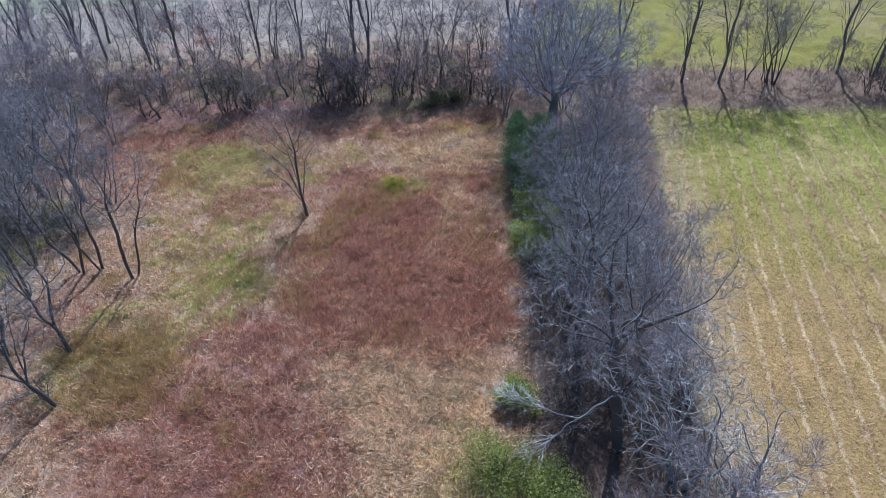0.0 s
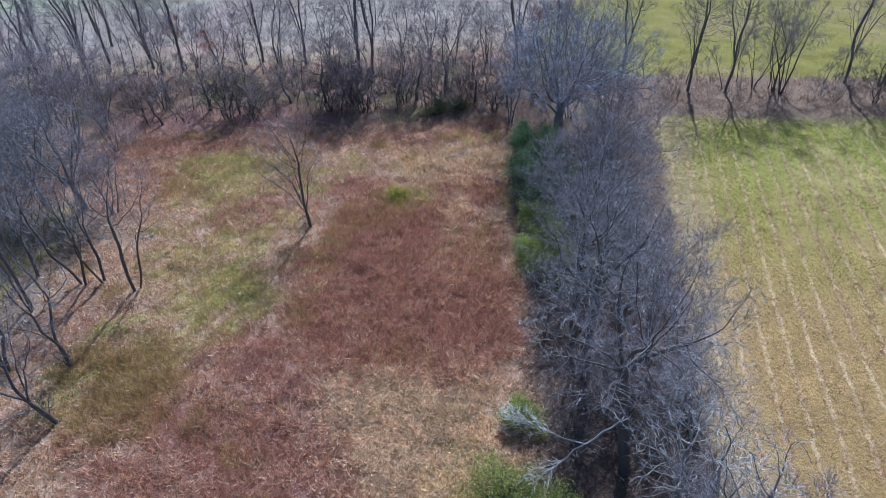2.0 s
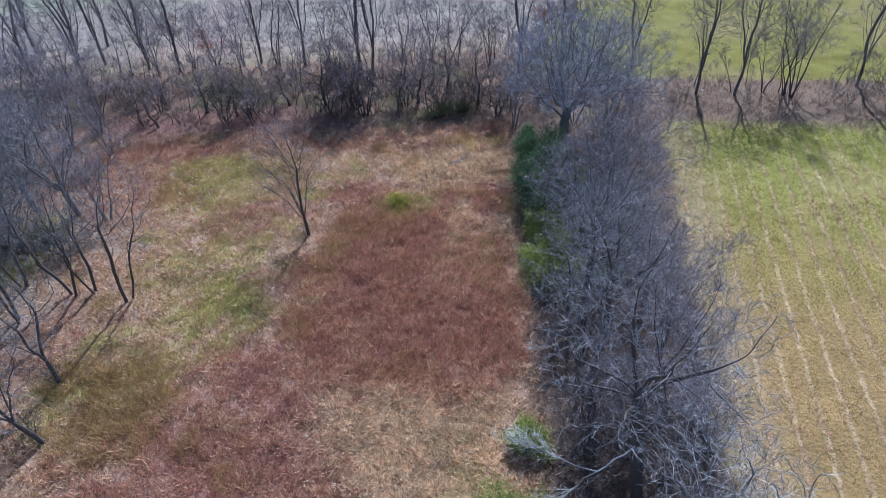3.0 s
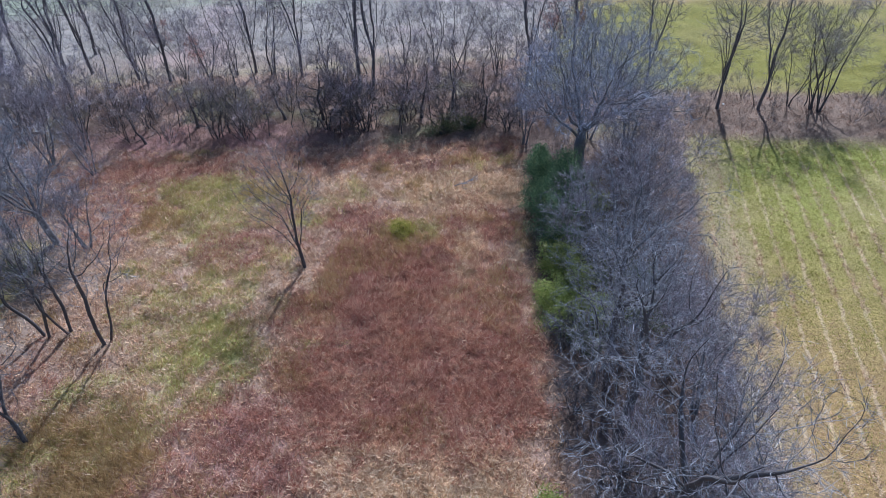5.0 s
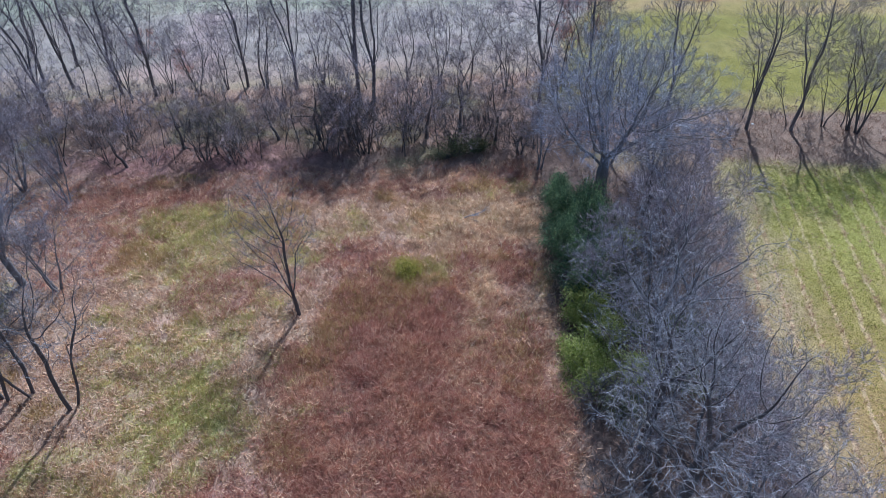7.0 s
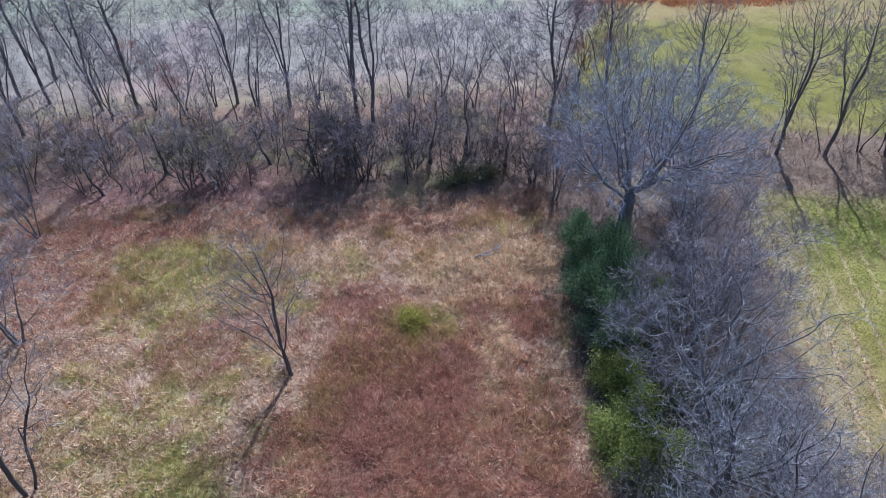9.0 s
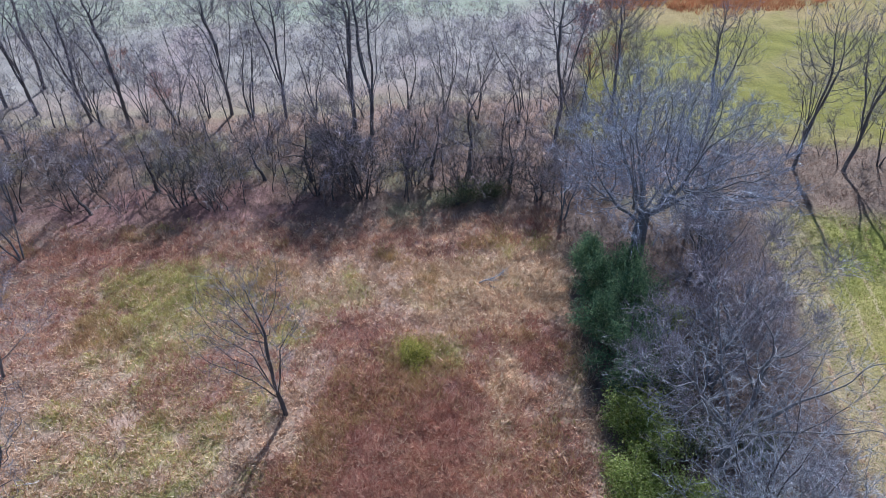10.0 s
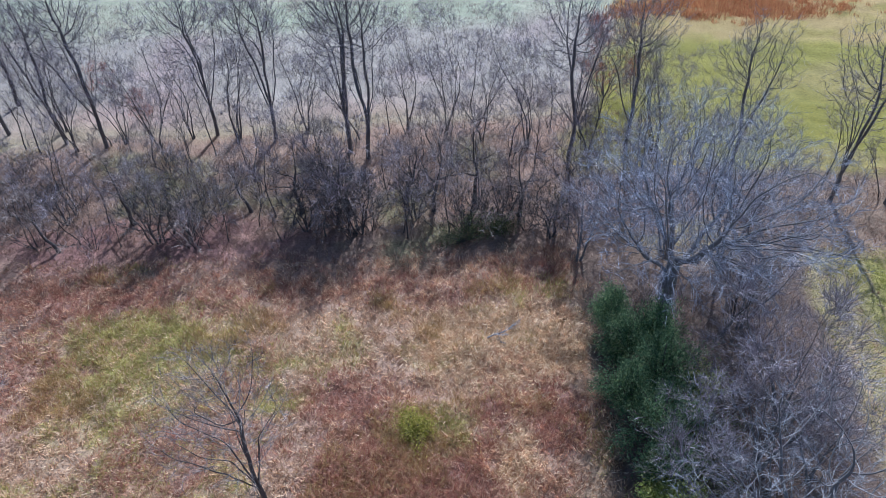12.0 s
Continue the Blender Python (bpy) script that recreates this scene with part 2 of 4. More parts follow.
PALE_GRASS = blade_material("bleached_grass", [(0.27, 0.23, 0.185), (0.42, 0.365, 0.31), (0.60, 0.545, 0.47)])

SOIL, sn, sl, sb = material("ground_cover")
attr = sn.new("ShaderNodeAttribute")
attr.attribute_name = "cover"
fine = noise_node(sn, sl, 6.0, 8.0, 0.75)
mid = noise_node(sn, sl, 0.6, 4.0, 0.6)
tone = ramp_node(sn, [(0.05, 0.05, 0.05), (0.4, 0.38, 0.37), (1.0, 1.0, 1.0), (1.5, 1.47, 1.4), (1.7, 1.65, 1.6)])
sl.new(fine.outputs[0], tone.inputs[0])
tone2 = ramp_node(sn, [(0.7, 0.7, 0.7), (1.0, 1.0, 1.0), (1.25, 1.22, 1.2)])
sl.new(mid.outputs[0], tone2.inputs[0])
m1, m2 = sn.new("ShaderNodeMix"), sn.new("ShaderNodeMix")
for mx in (m1, m2):
    mx.data_type, mx.blend_type = "RGBA", "MULTIPLY"
    mx.inputs["Factor"].default_value = 1.0
# straw along the crop rows
def calc(op, a, b=None):
    n = sn.new("ShaderNodeMath")
    n.operation = op
    for slot, v in enumerate((a, b)):
        if isinstance(v, (int, float)):
            n.inputs[slot].default_value = v
        elif v is not None:
            sl.new(v, n.inputs[slot])
    return n.outputs[0]


place_co = sn.new("ShaderNodeTexCoord")
xyz = sn.new("ShaderNodeSeparateXYZ")
sl.new(place_co.outputs["Object"], xyz.inputs[0])
drift = noise_node(sn, sl, 1.4, 3.0)
gaps = noise_node(sn, sl, 0.4, 6.0, 0.75)
across = calc("SUBTRACT", calc("SUBTRACT", xyz.outputs[0], calc("MULTIPLY", xyz.outputs[1], ROW_SLANT)), ROW_START)
across = calc("ADD", calc("DIVIDE", across, ROW_GAP), calc("MULTIPLY", calc("SUBTRACT", drift.outputs[0], 0.5), 0.35))
ridge = calc("COSINE", calc("MULTIPLY", across, 2 * math.pi))
ridge = calc("MULTIPLY", calc("SUBTRACT", ridge, 0.76), 4.6)
patchy = calc("MULTIPLY", calc("SUBTRACT", gaps.outputs[0], 0.31), 4.2)
crop_at = sn.new("ShaderNodeAttribute")
crop_at.attribute_name = "crop"
row_mix = sn.new("ShaderNodeMix")
row_mix.data_type = "RGBA"
cl1, cl2 = sn.new("ShaderNodeClamp"), sn.new("ShaderNodeClamp")
sl.new(ridge, cl1.inputs[0])
sl.new(patchy, cl2.inputs[0])
sl.new(calc("MULTIPLY", calc("MULTIPLY", calc("MULTIPLY", cl1.outputs[0], cl2.outputs[0]), crop_at.outputs["Fac"]), 0.7), row_mix.inputs["Factor"])
sl.new(attr.outputs["Color"], row_mix.inputs["A"])
row_mix.inputs["B"].default_value = (0.57, 0.425, 0.26, 1)
sl.new(row_mix.outputs["Result"], m1.inputs["A"])
sl.new(tone.outputs[0], m1.inputs["B"])
sl.new(m1.outputs["Result"], m2.inputs["A"])
sl.new(tone2.outputs[0], m2.inputs["B"])
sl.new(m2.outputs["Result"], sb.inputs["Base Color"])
sbump = sn.new("ShaderNodeBump")
sbump.inputs["Strength"].default_value, sbump.inputs["Distance"].default_value = 0.8, 0.12
sl.new(fine.outputs[0], sbump.inputs["Height"])
sl.new(sbump.outputs[0], sb.inputs["Normal"])
sb.inputs["Roughness"].default_value = 0.95
sb.inputs["Specular IOR Level"].default_value = 0.15


# ---- mesh helpers ----
def mesh_object(name, verts, faces, mat, parent=None, label="", smooth=False):
    """One mesh object from arrays; faces is an (n, 3) or (n, 4) array."""
    verts, faces = np.asarray(verts, np.float32), np.asarray(faces, np.int32)
    me = bpy.data.meshes.new(name)
    k = faces.shape[1]
    me.vertices.add(len(verts))
    me.vertices.foreach_set("co", verts.ravel())
    me.loops.add(faces.size)
    me.loops.foreach_set("vertex_index", faces.ravel())
    me.polygons.add(len(faces))
    me.polygons.foreach_set("loop_start", np.arange(len(faces), dtype=np.int32) * k)
    if smooth:
        me.polygons.foreach_set("use_smooth", np.ones(len(faces), bool))
    me.update(calc_edges=True)
    me.materials.append(mat)
    ob = new(name, me)
    if parent:
        ob.parent = parent
    if label:
        tagged(ob, label)
    return ob


class Strands:
    """Tapered tubes along lines, gathered into one mesh."""

    def __init__(self):
        self.v, self.f, self.n = [], [], 0

    def add(self, pts, radii, sides):
        pts, radii = np.asarray(pts, float), np.asarray(radii, float)
        m = len(pts)
        tang = np.gradient(pts, axis=0)
        tang /= np.linalg.norm(tang, axis=1)[:, None] + 1e-9
        ref = np.array((0.31, 0.17, 0.93)) if abs(tang[0][2]) < 0.8 else np.array((0.95, 0.2, 0.1))
        a = np.cross(tang, ref)
        a /= np.linalg.norm(a, axis=1)[:, None] + 1e-9
        b = np.cross(tang, a)
        ang = np.arange(sides) * 2 * math.pi / sides
        ring = a[:, None] * np.cos(ang)[None, :, None] + b[:, None] * np.sin(ang)[None, :, None]
        self.v.append((pts[:, None] + ring * radii[:, None, None]).reshape(-1, 3))
        i = np.arange(m - 1)[:, None] * sides + np.arange(sides)[None]
        j = np.arange(m - 1)[:, None] * sides + (np.arange(sides)[None] + 1) % sides
        q = np.stack((i, j, j + sides, i + sides), -1).reshape(-1, 4) + self.n
        self.f.append(q)
        self.n += m * sides

    def sliver(self, p, q, side):
        """One thin spike from p to q."""
        self.v.append(np.array((p - side, p + side, q)))
        self.f.append(np.array(((0, 1, 2),)) + self.n)
        self.n += 3

    def object(self, name, mat, parent=None, label="", smooth=True):
        tri = [f for f in self.f if f.shape[1] == 3]
        quad = [f for f in self.f if f.shape[1] == 4]
        quad = np.concatenate(quad) if quad else np.zeros((0, 4), int)
        if tri:
            quad = np.concatenate((quad[:, [0, 1, 2]], quad[:, [0, 2, 3]], np.concatenate(tri)))
        return mesh_object(name, np.concatenate(self.v), quad, mat, parent, label, smooth)


def unit(v):
    return v / (np.linalg.norm(v) + 1e-9)


def limb_line(rng, start, way, length, segs, wiggle, lift):
    """A wandering line that bends up (lift > 0) or droops."""
    pts, d = [start], unit(way)
    for _ in range(segs):
        d = unit(d + rng.normal(0, wiggle, 3) + np.array((0, 0, lift)))
        pts.append(pts[-1] + d * length / segs)
    return np.array(pts)


def side_way(rng, along, spread):
    """A direction that leaves `along` by about `spread` degrees, to a random side."""
    a = unit(np.cross(along, rng.normal(0, 1, 3)))
    s = radians(spread + rng.normal(0, 8))
    return unit(along * math.cos(s) + a * math.sin(s))


def at_line(pts, u):
    k = u * (len(pts) - 1)
    i = min(int(k), len(pts) - 2)
    return pts[i] + (pts[i + 1] - pts[i]) * (k - i), unit(pts[i + 1] - pts[i])


def grow_tree(name, seed, height, trunk_r, fork, limbs, limb_len, spread, lift, branches, twigs, sprays, bark, twig_mat, lean=(0, 0), stems=1, wiggle=0.10,
              spray_len=0.6, twig_r=0.008, stem_spread=16, leader=0.92, joined=False, tips=0, limb_r=0.56, subs=0, branch_mat=None, fan=1.0):
    """A bare tree: trunk (or several stems), each main limb with its branches, and a crown of twigs and fine sprays."""
    rng = np.random.default_rng(seed)
    root = new(name)
    fine, outer = Strands(), Strands()
    for s in range(stems):
        way = np.array((lean[0], lean[1], 1.0))
        base = np.array((0.0, 0.0, -0.25))
        if stems > 1:
            ang = 2 * math.pi * (s + rng.uniform(-0.3, 0.3)) / stems
            k = math.tan(radians(stem_spread)) * rng.uniform(0.4, 1.2)
            way = way + np.array((math.cos(ang) * k, math.sin(ang) * k, 0))
            base = base + np.array((math.cos(ang), math.sin(ang), 0)) * trunk_r * 1.2
        top = height * leader * (1.0 if stems == 1 else rng.uniform(0.75, 1.0))
        r0 = trunk_r if stems == 1 else trunk_r * rng.uniform(0.6, 1.0)
        line = limb_line(rng, base, way, top, 9, wiggle * 0.75, 0.05)
        u = np.linspace(0, 1, len(line))
        shrink = 0.93 if leader > 0.66 else 0.6
        rad = r0 * (1 - shrink * u ** 0.85)
        rad[0] *= 1.35
        trunk = Strands()
        trunk.add(line, rad, 5 if joined else 8)
        n_limb = max(3, int(limbs / stems ** 0.5))
        for i in range(n_limb):
            uu = fork + (0.99 - fork) * ((i + rng.uniform(0, 0.8)) / n_limb) ** 1.1
            p, along = at_line(line, uu)
            ll = limb_len * (1.15 - (0.75 if leader > 0.66 else 0.25) * (uu - fork) / (1 - fork)) * rng.uniform(0.75, 1.15)
            w = side_way(rng, along, spread * (1.15 - 0.45 * uu))
            lr = max(r0 * (1 - shrink * uu ** 0.85) * rng.uniform(0.75, 1.25) * limb_r, 0.012)
            if i >= n_limb - 2:
                uu = 0.9 if i == n_limb - 2 else 1.0
                p, along = at_line(line, uu)
                w = side_way(rng, along, 14 if i == n_limb - 1 else 22)
                lr = max(r0 * (1 - shrink * uu ** 0.85) * 0.95, 0.012)
            ln = limb_line(rng, p, w, ll, 3 if joined else 6, wiggle, lift)
            lu = np.linspace(0, 1, len(ln))
            limb = trunk if joined else Strands()
            limb.add(ln, lr * (1 - 0.85 * lu), 3 if joined or lr < 0.03 else 5)
            for _ in range(branches):
                bu = rng.uniform(0.18, 1.0)
                bp, ba = at_line(ln, bu)
                bl = ll * (0.64 - 0.34 * bu) * rng.uniform(0.6, 1.25)
                br = max(0.42 * lr * (1 - 0.8 * bu), 0.012)
                bn = limb_line(rng, bp, side_way(rng, ba, 46), bl, 2 if joined else 3, wiggle * 1.3, lift * 0.7)
                (outer if branch_mat else limb).add(bn, br * (1 - 0.75 * np.linspace(0, 1, len(bn))), 3)
                carriers = [(bn, bl)]
                for _ in range(subs):
                    cp, ca = at_line(bn, rng.uniform(0.2, 0.95))
                    cl = bl * rng.uniform(0.3, 0.55)
                    cn = limb_line(rng, cp, side_way(rng, ca, 44), cl, 3, wiggle * 1.5, lift * 0.6)
                    (outer if branch_mat else limb).add(cn, br * np.array((0.5, 0.4, 0.3, 0.18)), 3)
                    carriers.append((cn, cl))
                for k in range(twigs * (1 + subs) // 2 if subs else twigs):
                    cn, cl = carriers[k % len(carriers)]
                    tp, ta = at_line(cn, rng.uniform(0.12, 1.0))
                    tl = min(max(cl * 0.5, 0.45), 0.85) * rng.uniform(0.6, 1.3)
                    tw = unit(side_way(rng, ta, 42 * fan) + np.array((0, 0, lift * 0.8)))
                    tm = tp + tw * tl * 0.5
                    tw2 = unit(tw + rng.normal(0, 0.22, 3) + np.array((0, 0, lift)))
                    te = tm + tw2 * tl * 0.5
                    if joined:
                        fine.sliver(tp, te, unit(np.cross(tw, rng.normal(0, 1, 3))) * twig_r * 1.2)
                    else:
                        fine.add(np.array((tp, tm, te)), np.array((1.2, 0.9, 0.4)) * twig_r, 3)
                    for _ in range(sprays):
                        on = rng.uniform(0.1, 1.0)
                        sp = tp + (tm - tp) * on * 2 if on < 0.5 else tm + (te - tm) * (on * 2 - 1)
                        sw = unit(side_way(rng, tw2, 38 * fan) + np.array((0, 0, lift * 0.8)))
                        sl_ = spray_len * rng.uniform(0.5, 1.3)
                        fine.sliver(sp, sp + sw * sl_, unit(np.cross(sw, rng.normal(0, 1, 3))) * twig_r * 0.9)
                        for _ in range(tips):
                            ep = sp + sw * sl_ * rng.uniform(0.15, 0.85)
                            ew = unit(side_way(rng, sw, 40 * fan) + np.array((0, 0, lift * 0.5)))
                            fine.sliver(ep, ep + ew * spray_len * rng.uniform(0.3, 0.7), unit(np.cross(ew, rng.normal(0, 1, 3))) * twig_r * 0.75)
            if not joined:
                limb.object("limb", bark, root)
        trunk.object("stem" if joined else "trunk", bark, root)
    if branch_mat:
        tagged(outer.object("branchwork", branch_mat, root), kind="stuff")
    tagged(fine.object("crown", twig_mat, root, smooth=False), kind="stuff")
    return root


def colonise(rng, goals, nodes, parent, stride, kill, wander, lift, most=9000):
    """Grow a branching skeleton from the given nodes towards the goals, a stride at a time, dropping each goal that is reached."""
    pts = np.zeros((most, 3))
    count = len(nodes)
    pts[:count] = nodes
    parent = list(parent)
    kids = np.zeros(most, int)
    d = np.linalg.norm(goals[:, None] - pts[None, :count], axis=2)
    near, dist = d.argmin(1), d.min(1)
    for _ in range(160):
        live = dist > kill
        if live.sum() < 0.02 * len(goals) or count > most - 700:
            break
        goals, near, dist = goals[live], near[live], dist[live]
        pull = np.zeros((count, 3))
        np.add.at(pull, near, (goals - pts[near]) / dist[:, None])
        grow = np.unique(near)
        grow = grow[kids[grow] < 4]
        if not len(grow):
            break
        w = pull[grow] / (np.linalg.norm(pull[grow], axis=1)[:, None] + 1e-9)
        w = w + rng.normal(0, wander, w.shape) + np.array((0, 0, lift))
        w /= np.linalg.norm(w, axis=1)[:, None] + 1e-9
        fresh = pts[grow] + w * stride
        kids[grow] += 1
        parent += list(grow)
        pts[count:count + len(grow)] = fresh
        d = np.linalg.norm(goals[:, None] - fresh[None], axis=2)
        k = d.argmin(1)
        dn = d[np.arange(len(goals)), k]
        closer = dn < dist
        near[closer], dist[closer] = count + k[closer], dn[closer]
        count += len(grow)
    return pts[:count], np.array(parent)


def dome_tree(name, seed, height, radius, skirt, fork, trunk_r, goals, limbs, bark, branch_mat, twig_mat, lean=(0, 0), stems=1, stem_spread=14, stride=0.27, kill=0.40,
              wander=0.24, lift=0.10, sprays=3, spray_len=0.45, tips=1, twig_r=0.0052, mid=0.38, reach=0.5, thick=0.020, tip_r=0.006, splay=0.75, slim=0.66):
    """A bare tree whose branches fill a lumpy dome: trunk, main limbs, branchwork and a crown of fine twigs."""
    rng = np.random.default_rng(seed)
    root = new(name)
    centre = np.array((lean[0] * height * 0.8, lean[1] * height * 0.8, skirt + (height - skirt) * mid))
    v = rng.normal(0, 1, (goals, 3))
    v /= np.linalg.norm(v, axis=1)[:, None]
    lump = np.array([0.84 + 0.42 * noise.noise(Vector(a * 1.9) + Vector((seed * 3.1, 0, 0))) + 0.16 * noise.noise(Vector(a * 4.7) + Vector((0, seed * 1.7, 0))) for a in v])
    far = rng.uniform(0.02, 1, goals) ** 0.42 * lump
    tall = np.where(v[:, 2] > 0, height - centre[2], centre[2] - skirt)
    aim = v * far[:, None] * np.stack((np.full(goals, radius), np.full(goals, radius), tall), 1)
    aim += centre
    nodes, parent = [], []
    for s in range(stems):
        way, at = np.array((lean[0], lean[1], 1.0)), np.array((0.0, 0.0, -0.25))
        if stems > 1:
            ang = 2 * math.pi * (s + rng.uniform(-0.3, 0.3)) / stems
            k = math.tan(radians(stem_spread)) * rng.uniform(0.5, 1.3)
            way = way + np.array((math.cos(ang) * k, math.sin(ang) * k, 0))
            at = at + np.array((math.cos(ang), math.sin(ang), 0)) * trunk_r * 1.3
        last = -1
        d = unit(way)
        for i in range(max(2, int(fork * rng.uniform(0.9, 1.1) / stride))):
            nodes.append(at)
            parent.append(last)
            last = len(nodes) - 1
            d = unit(d + rng.normal(0, wander * 0.25, 3) + 0.12 * (unit(way) - d))
            at = at + d * stride
        top = last
        turn = rng.uniform(0, 6.28)
        for i in range(max(1, limbs // stems)):
            ang = turn + 2 * math.pi * (i + rng.uniform(-0.25, 0.25)) / max(1, limbs // stems)
            out = np.array((math.cos(ang) * radius * splay, math.sin(ang) * radius * splay, (height - fork) * rng.uniform(0.4, 0.85)))
            if i == 0:
                out = np.array((out[0] * 0.2, out[1] * 0.2, (height - fork) * 0.9))
            q = max(0, top - int(rng.integers(0, 1 + int(0.3 * fork / stride))))
            q = q if q >= top - 8 else top
            p, d = nodes[q], unit(unit(out) + 0.5 * unit(way))
            last = q
            for _ in range(max(2, int(reach * np.linalg.norm(out) / stride))):
                d = unit(d + rng.normal(0, wander * 0.6, 3) + 0.25 * (unit(out) - d))
                p = p + d * stride
                nodes.append(p)
                parent.append(last)
                last = len(nodes) - 1
    pts, parent = colonise(rng, aim, np.array(nodes), parent, stride, kill, wander, lift)
    n = len(pts)
    load, kids = np.zeros(n), [[] for _ in range(n)]
    for i in range(n - 1, -1, -1):
        load[i] = max(load[i], 1.0)
        if parent[i] >= 0:
            load[parent[i]] += load[i]
            kids[parent[i]].append(i)
    r = np.maximum(trunk_r * (load / load.max()) ** slim, tip_r)
    roots = [i for i in range(n) if parent[i] < 0]
    loose, fine, made = Strands(), Strands(), []
    todo = [(i, -1, 0, None) for i in roots]
    while todo:
        i, stem, level, home = todo.pop()
        chain = [i]
        while kids[chain[-1]]:
            ks = sorted(kids[chain[-1]], key=lambda k: -load[k])
            chain.append(ks[0])
        line = [pts[stem]] if stem >= 0 else []
        line = np.array(line + [pts[k] for k in chain])
        rad = r[chain] if stem < 0 else np.concatenate(((r[i],), r[chain]))
        if len(line) > 3:
            line[1:-1] = 0.25 * line[:-2] + 0.5 * line[1:-1] + 0.25 * line[2:]
        if level == 0:
            rad = rad.copy()
            rad[:3] *= (1.45, 1.15, 1.05)[:len(rad[:3])]
            body = Strands()
            body.add(line, rad, 8)
            body.object("trunk", bark, root)
            inner = None
        elif rad[0] > thick:
            if home is None:
                made.append((Strands(), Strands()))
            inner = made[-1] if home is None else home
            big = int(np.argmax(rad < thick * 0.55)) if (rad < thick * 0.55).any() else len(rad)
            cut = max(2, min(big + 1, len(line)))
            inner[0].add(line[:cut], rad[:cut], 5)
            if cut < len(line):
                inner[1].add(line[cut - 1:], rad[cut - 1:], 3)
        else:
            inner = home
            (home[1] if home else loose).add(line, rad, 3)
        for k in chain:
            for c in sorted(kids[k], key=lambda q: -load[q])[1:]:
                todo.append((c, k, level + 1, inner))
    thin = np.array([i for i in range(n) if parent[i] >= 0 and load[i] <= 2])
    base = np.repeat(thin, sprays)
    along = pts[base] - pts[parent[base]]
    along /= np.linalg.norm(along, axis=1)[:, None] + 1e-9
    start = pts[base] - along * stride * rng.uniform(0, 1, (len(base), 1))

    def spikes(p, w, length, wide):
        side = np.cross(w, rng.normal(0, 1, w.shape))
        side *= wide / (np.linalg.norm(side, axis=1)[:, None] + 1e-9)
        fine.v.append(np.stack((p - side, p + side, p + w * length[:, None]), 1).reshape(-1, 3))
        fine.f.append(np.arange(3 * len(p)).reshape(-1, 3) + fine.n)
        fine.n += 3 * len(p)

    w = along + rng.normal(0, 0.32, along.shape) + np.array((0, 0, lift))
    w /= np.linalg.norm(w, axis=1)[:, None]
    length = spray_len * rng.uniform(0.45, 1.3, len(base))
    spikes(start, w, length, twig_r)
    for _ in range(tips):
        w2 = w + rng.normal(0, 0.45, w.shape) + np.array((0, 0, lift))
        w2 /= np.linalg.norm(w2, axis=1)[:, None]
        spikes(start + w * (length * rng.uniform(0.2, 0.85, len(base)))[:, None], w2, length * 0.6, twig_r * 0.85)
    for wood, slight in made:
        limb = wood.object("limb", bark, root)
        if slight.n:
            tagged(slight.object("branchwork", branch_mat, limb), kind="stuff")
    if loose.n:
        tagged(loose.object("branchwork", branch_mat, root), kind="stuff")
    tagged(fine.object("crown", twig_mat, root, smooth=False), kind="stuff")
    return root


def dome_kind(count, label, *args, category="tree", **more):
    made = []
    for k in range(count):
        a = list(args)
        a[1] += k
        made.append(tagged(dome_tree(*a, **more), label, category))
    return made



def blades(rng, x, y, z, height, width, flop, jitter=0.5, toward=None):
    """Single tapering blades: three points each, bent over by flop (0 upright, 1 lying)."""
    n = len(x)
    h = height * rng.uniform(1 - jitter, 1 + jitter, n)
    az = rng.uniform(0, 2 * math.pi, n) if toward is None else toward + rng.normal(0, 0.7, n)
    fl = np.clip(flop + rng.normal(0, 0.22, n), 0.02, 1.35)
    tip = np.stack((np.cos(az) * np.sin(fl) * h, np.sin(az) * np.sin(fl) * h, np.cos(fl) * h + 0.03), -1)
    wa = rng.uniform(0, 2 * math.pi, n)
    side = np.stack((np.cos(wa), np.sin(wa), np.zeros(n)), -1) * (width * rng.uniform(0.6, 1.4, n))[:, None] * 0.5
    base = np.stack((x, y, z - 0.02), -1)
    v = np.stack((base - side, base + side, base + tip), 1).reshape(-1, 3)
    return v, np.arange(3 * n).reshape(-1, 3)


def scatter(rng, n, box, weight):
    """n places in a box (x0, y0, x1, y1), thinned by the cover weight."""
    out = np.zeros((0, 2))
    while len(out) < n:
        p = rng.uniform((box[0], box[1]), (box[2], box[3]), (max(n, 1000), 2))
        w = weight(p[:, 0], p[:, 1])
        out = np.concatenate((out, p[rng.uniform(0, 1, len(p)) < w]))
        if len(p) and w.max() <= 0:
            break
    return out[:n]


def tufts(rng, centres, per, radius):
    """Several blades round each centre."""
    k = np.repeat(centres, per, axis=0)
    return k + rng.normal(0, radius, k.shape)


def grass_stuff(name, seed, n, per, radius, box, weight, height, width, flop, mat, label, category):
    rng = np.random.default_rng(seed)
    p = tufts(rng, scatter(rng, n, box, weight), per, radius)
    v, f = blades(rng, p[:, 0], p[:, 1], ground_z(p[:, 0], p[:, 1]), height, width, flop)
    return tagged(mesh_object(name, v, f, mat), label, category, kind="stuff")


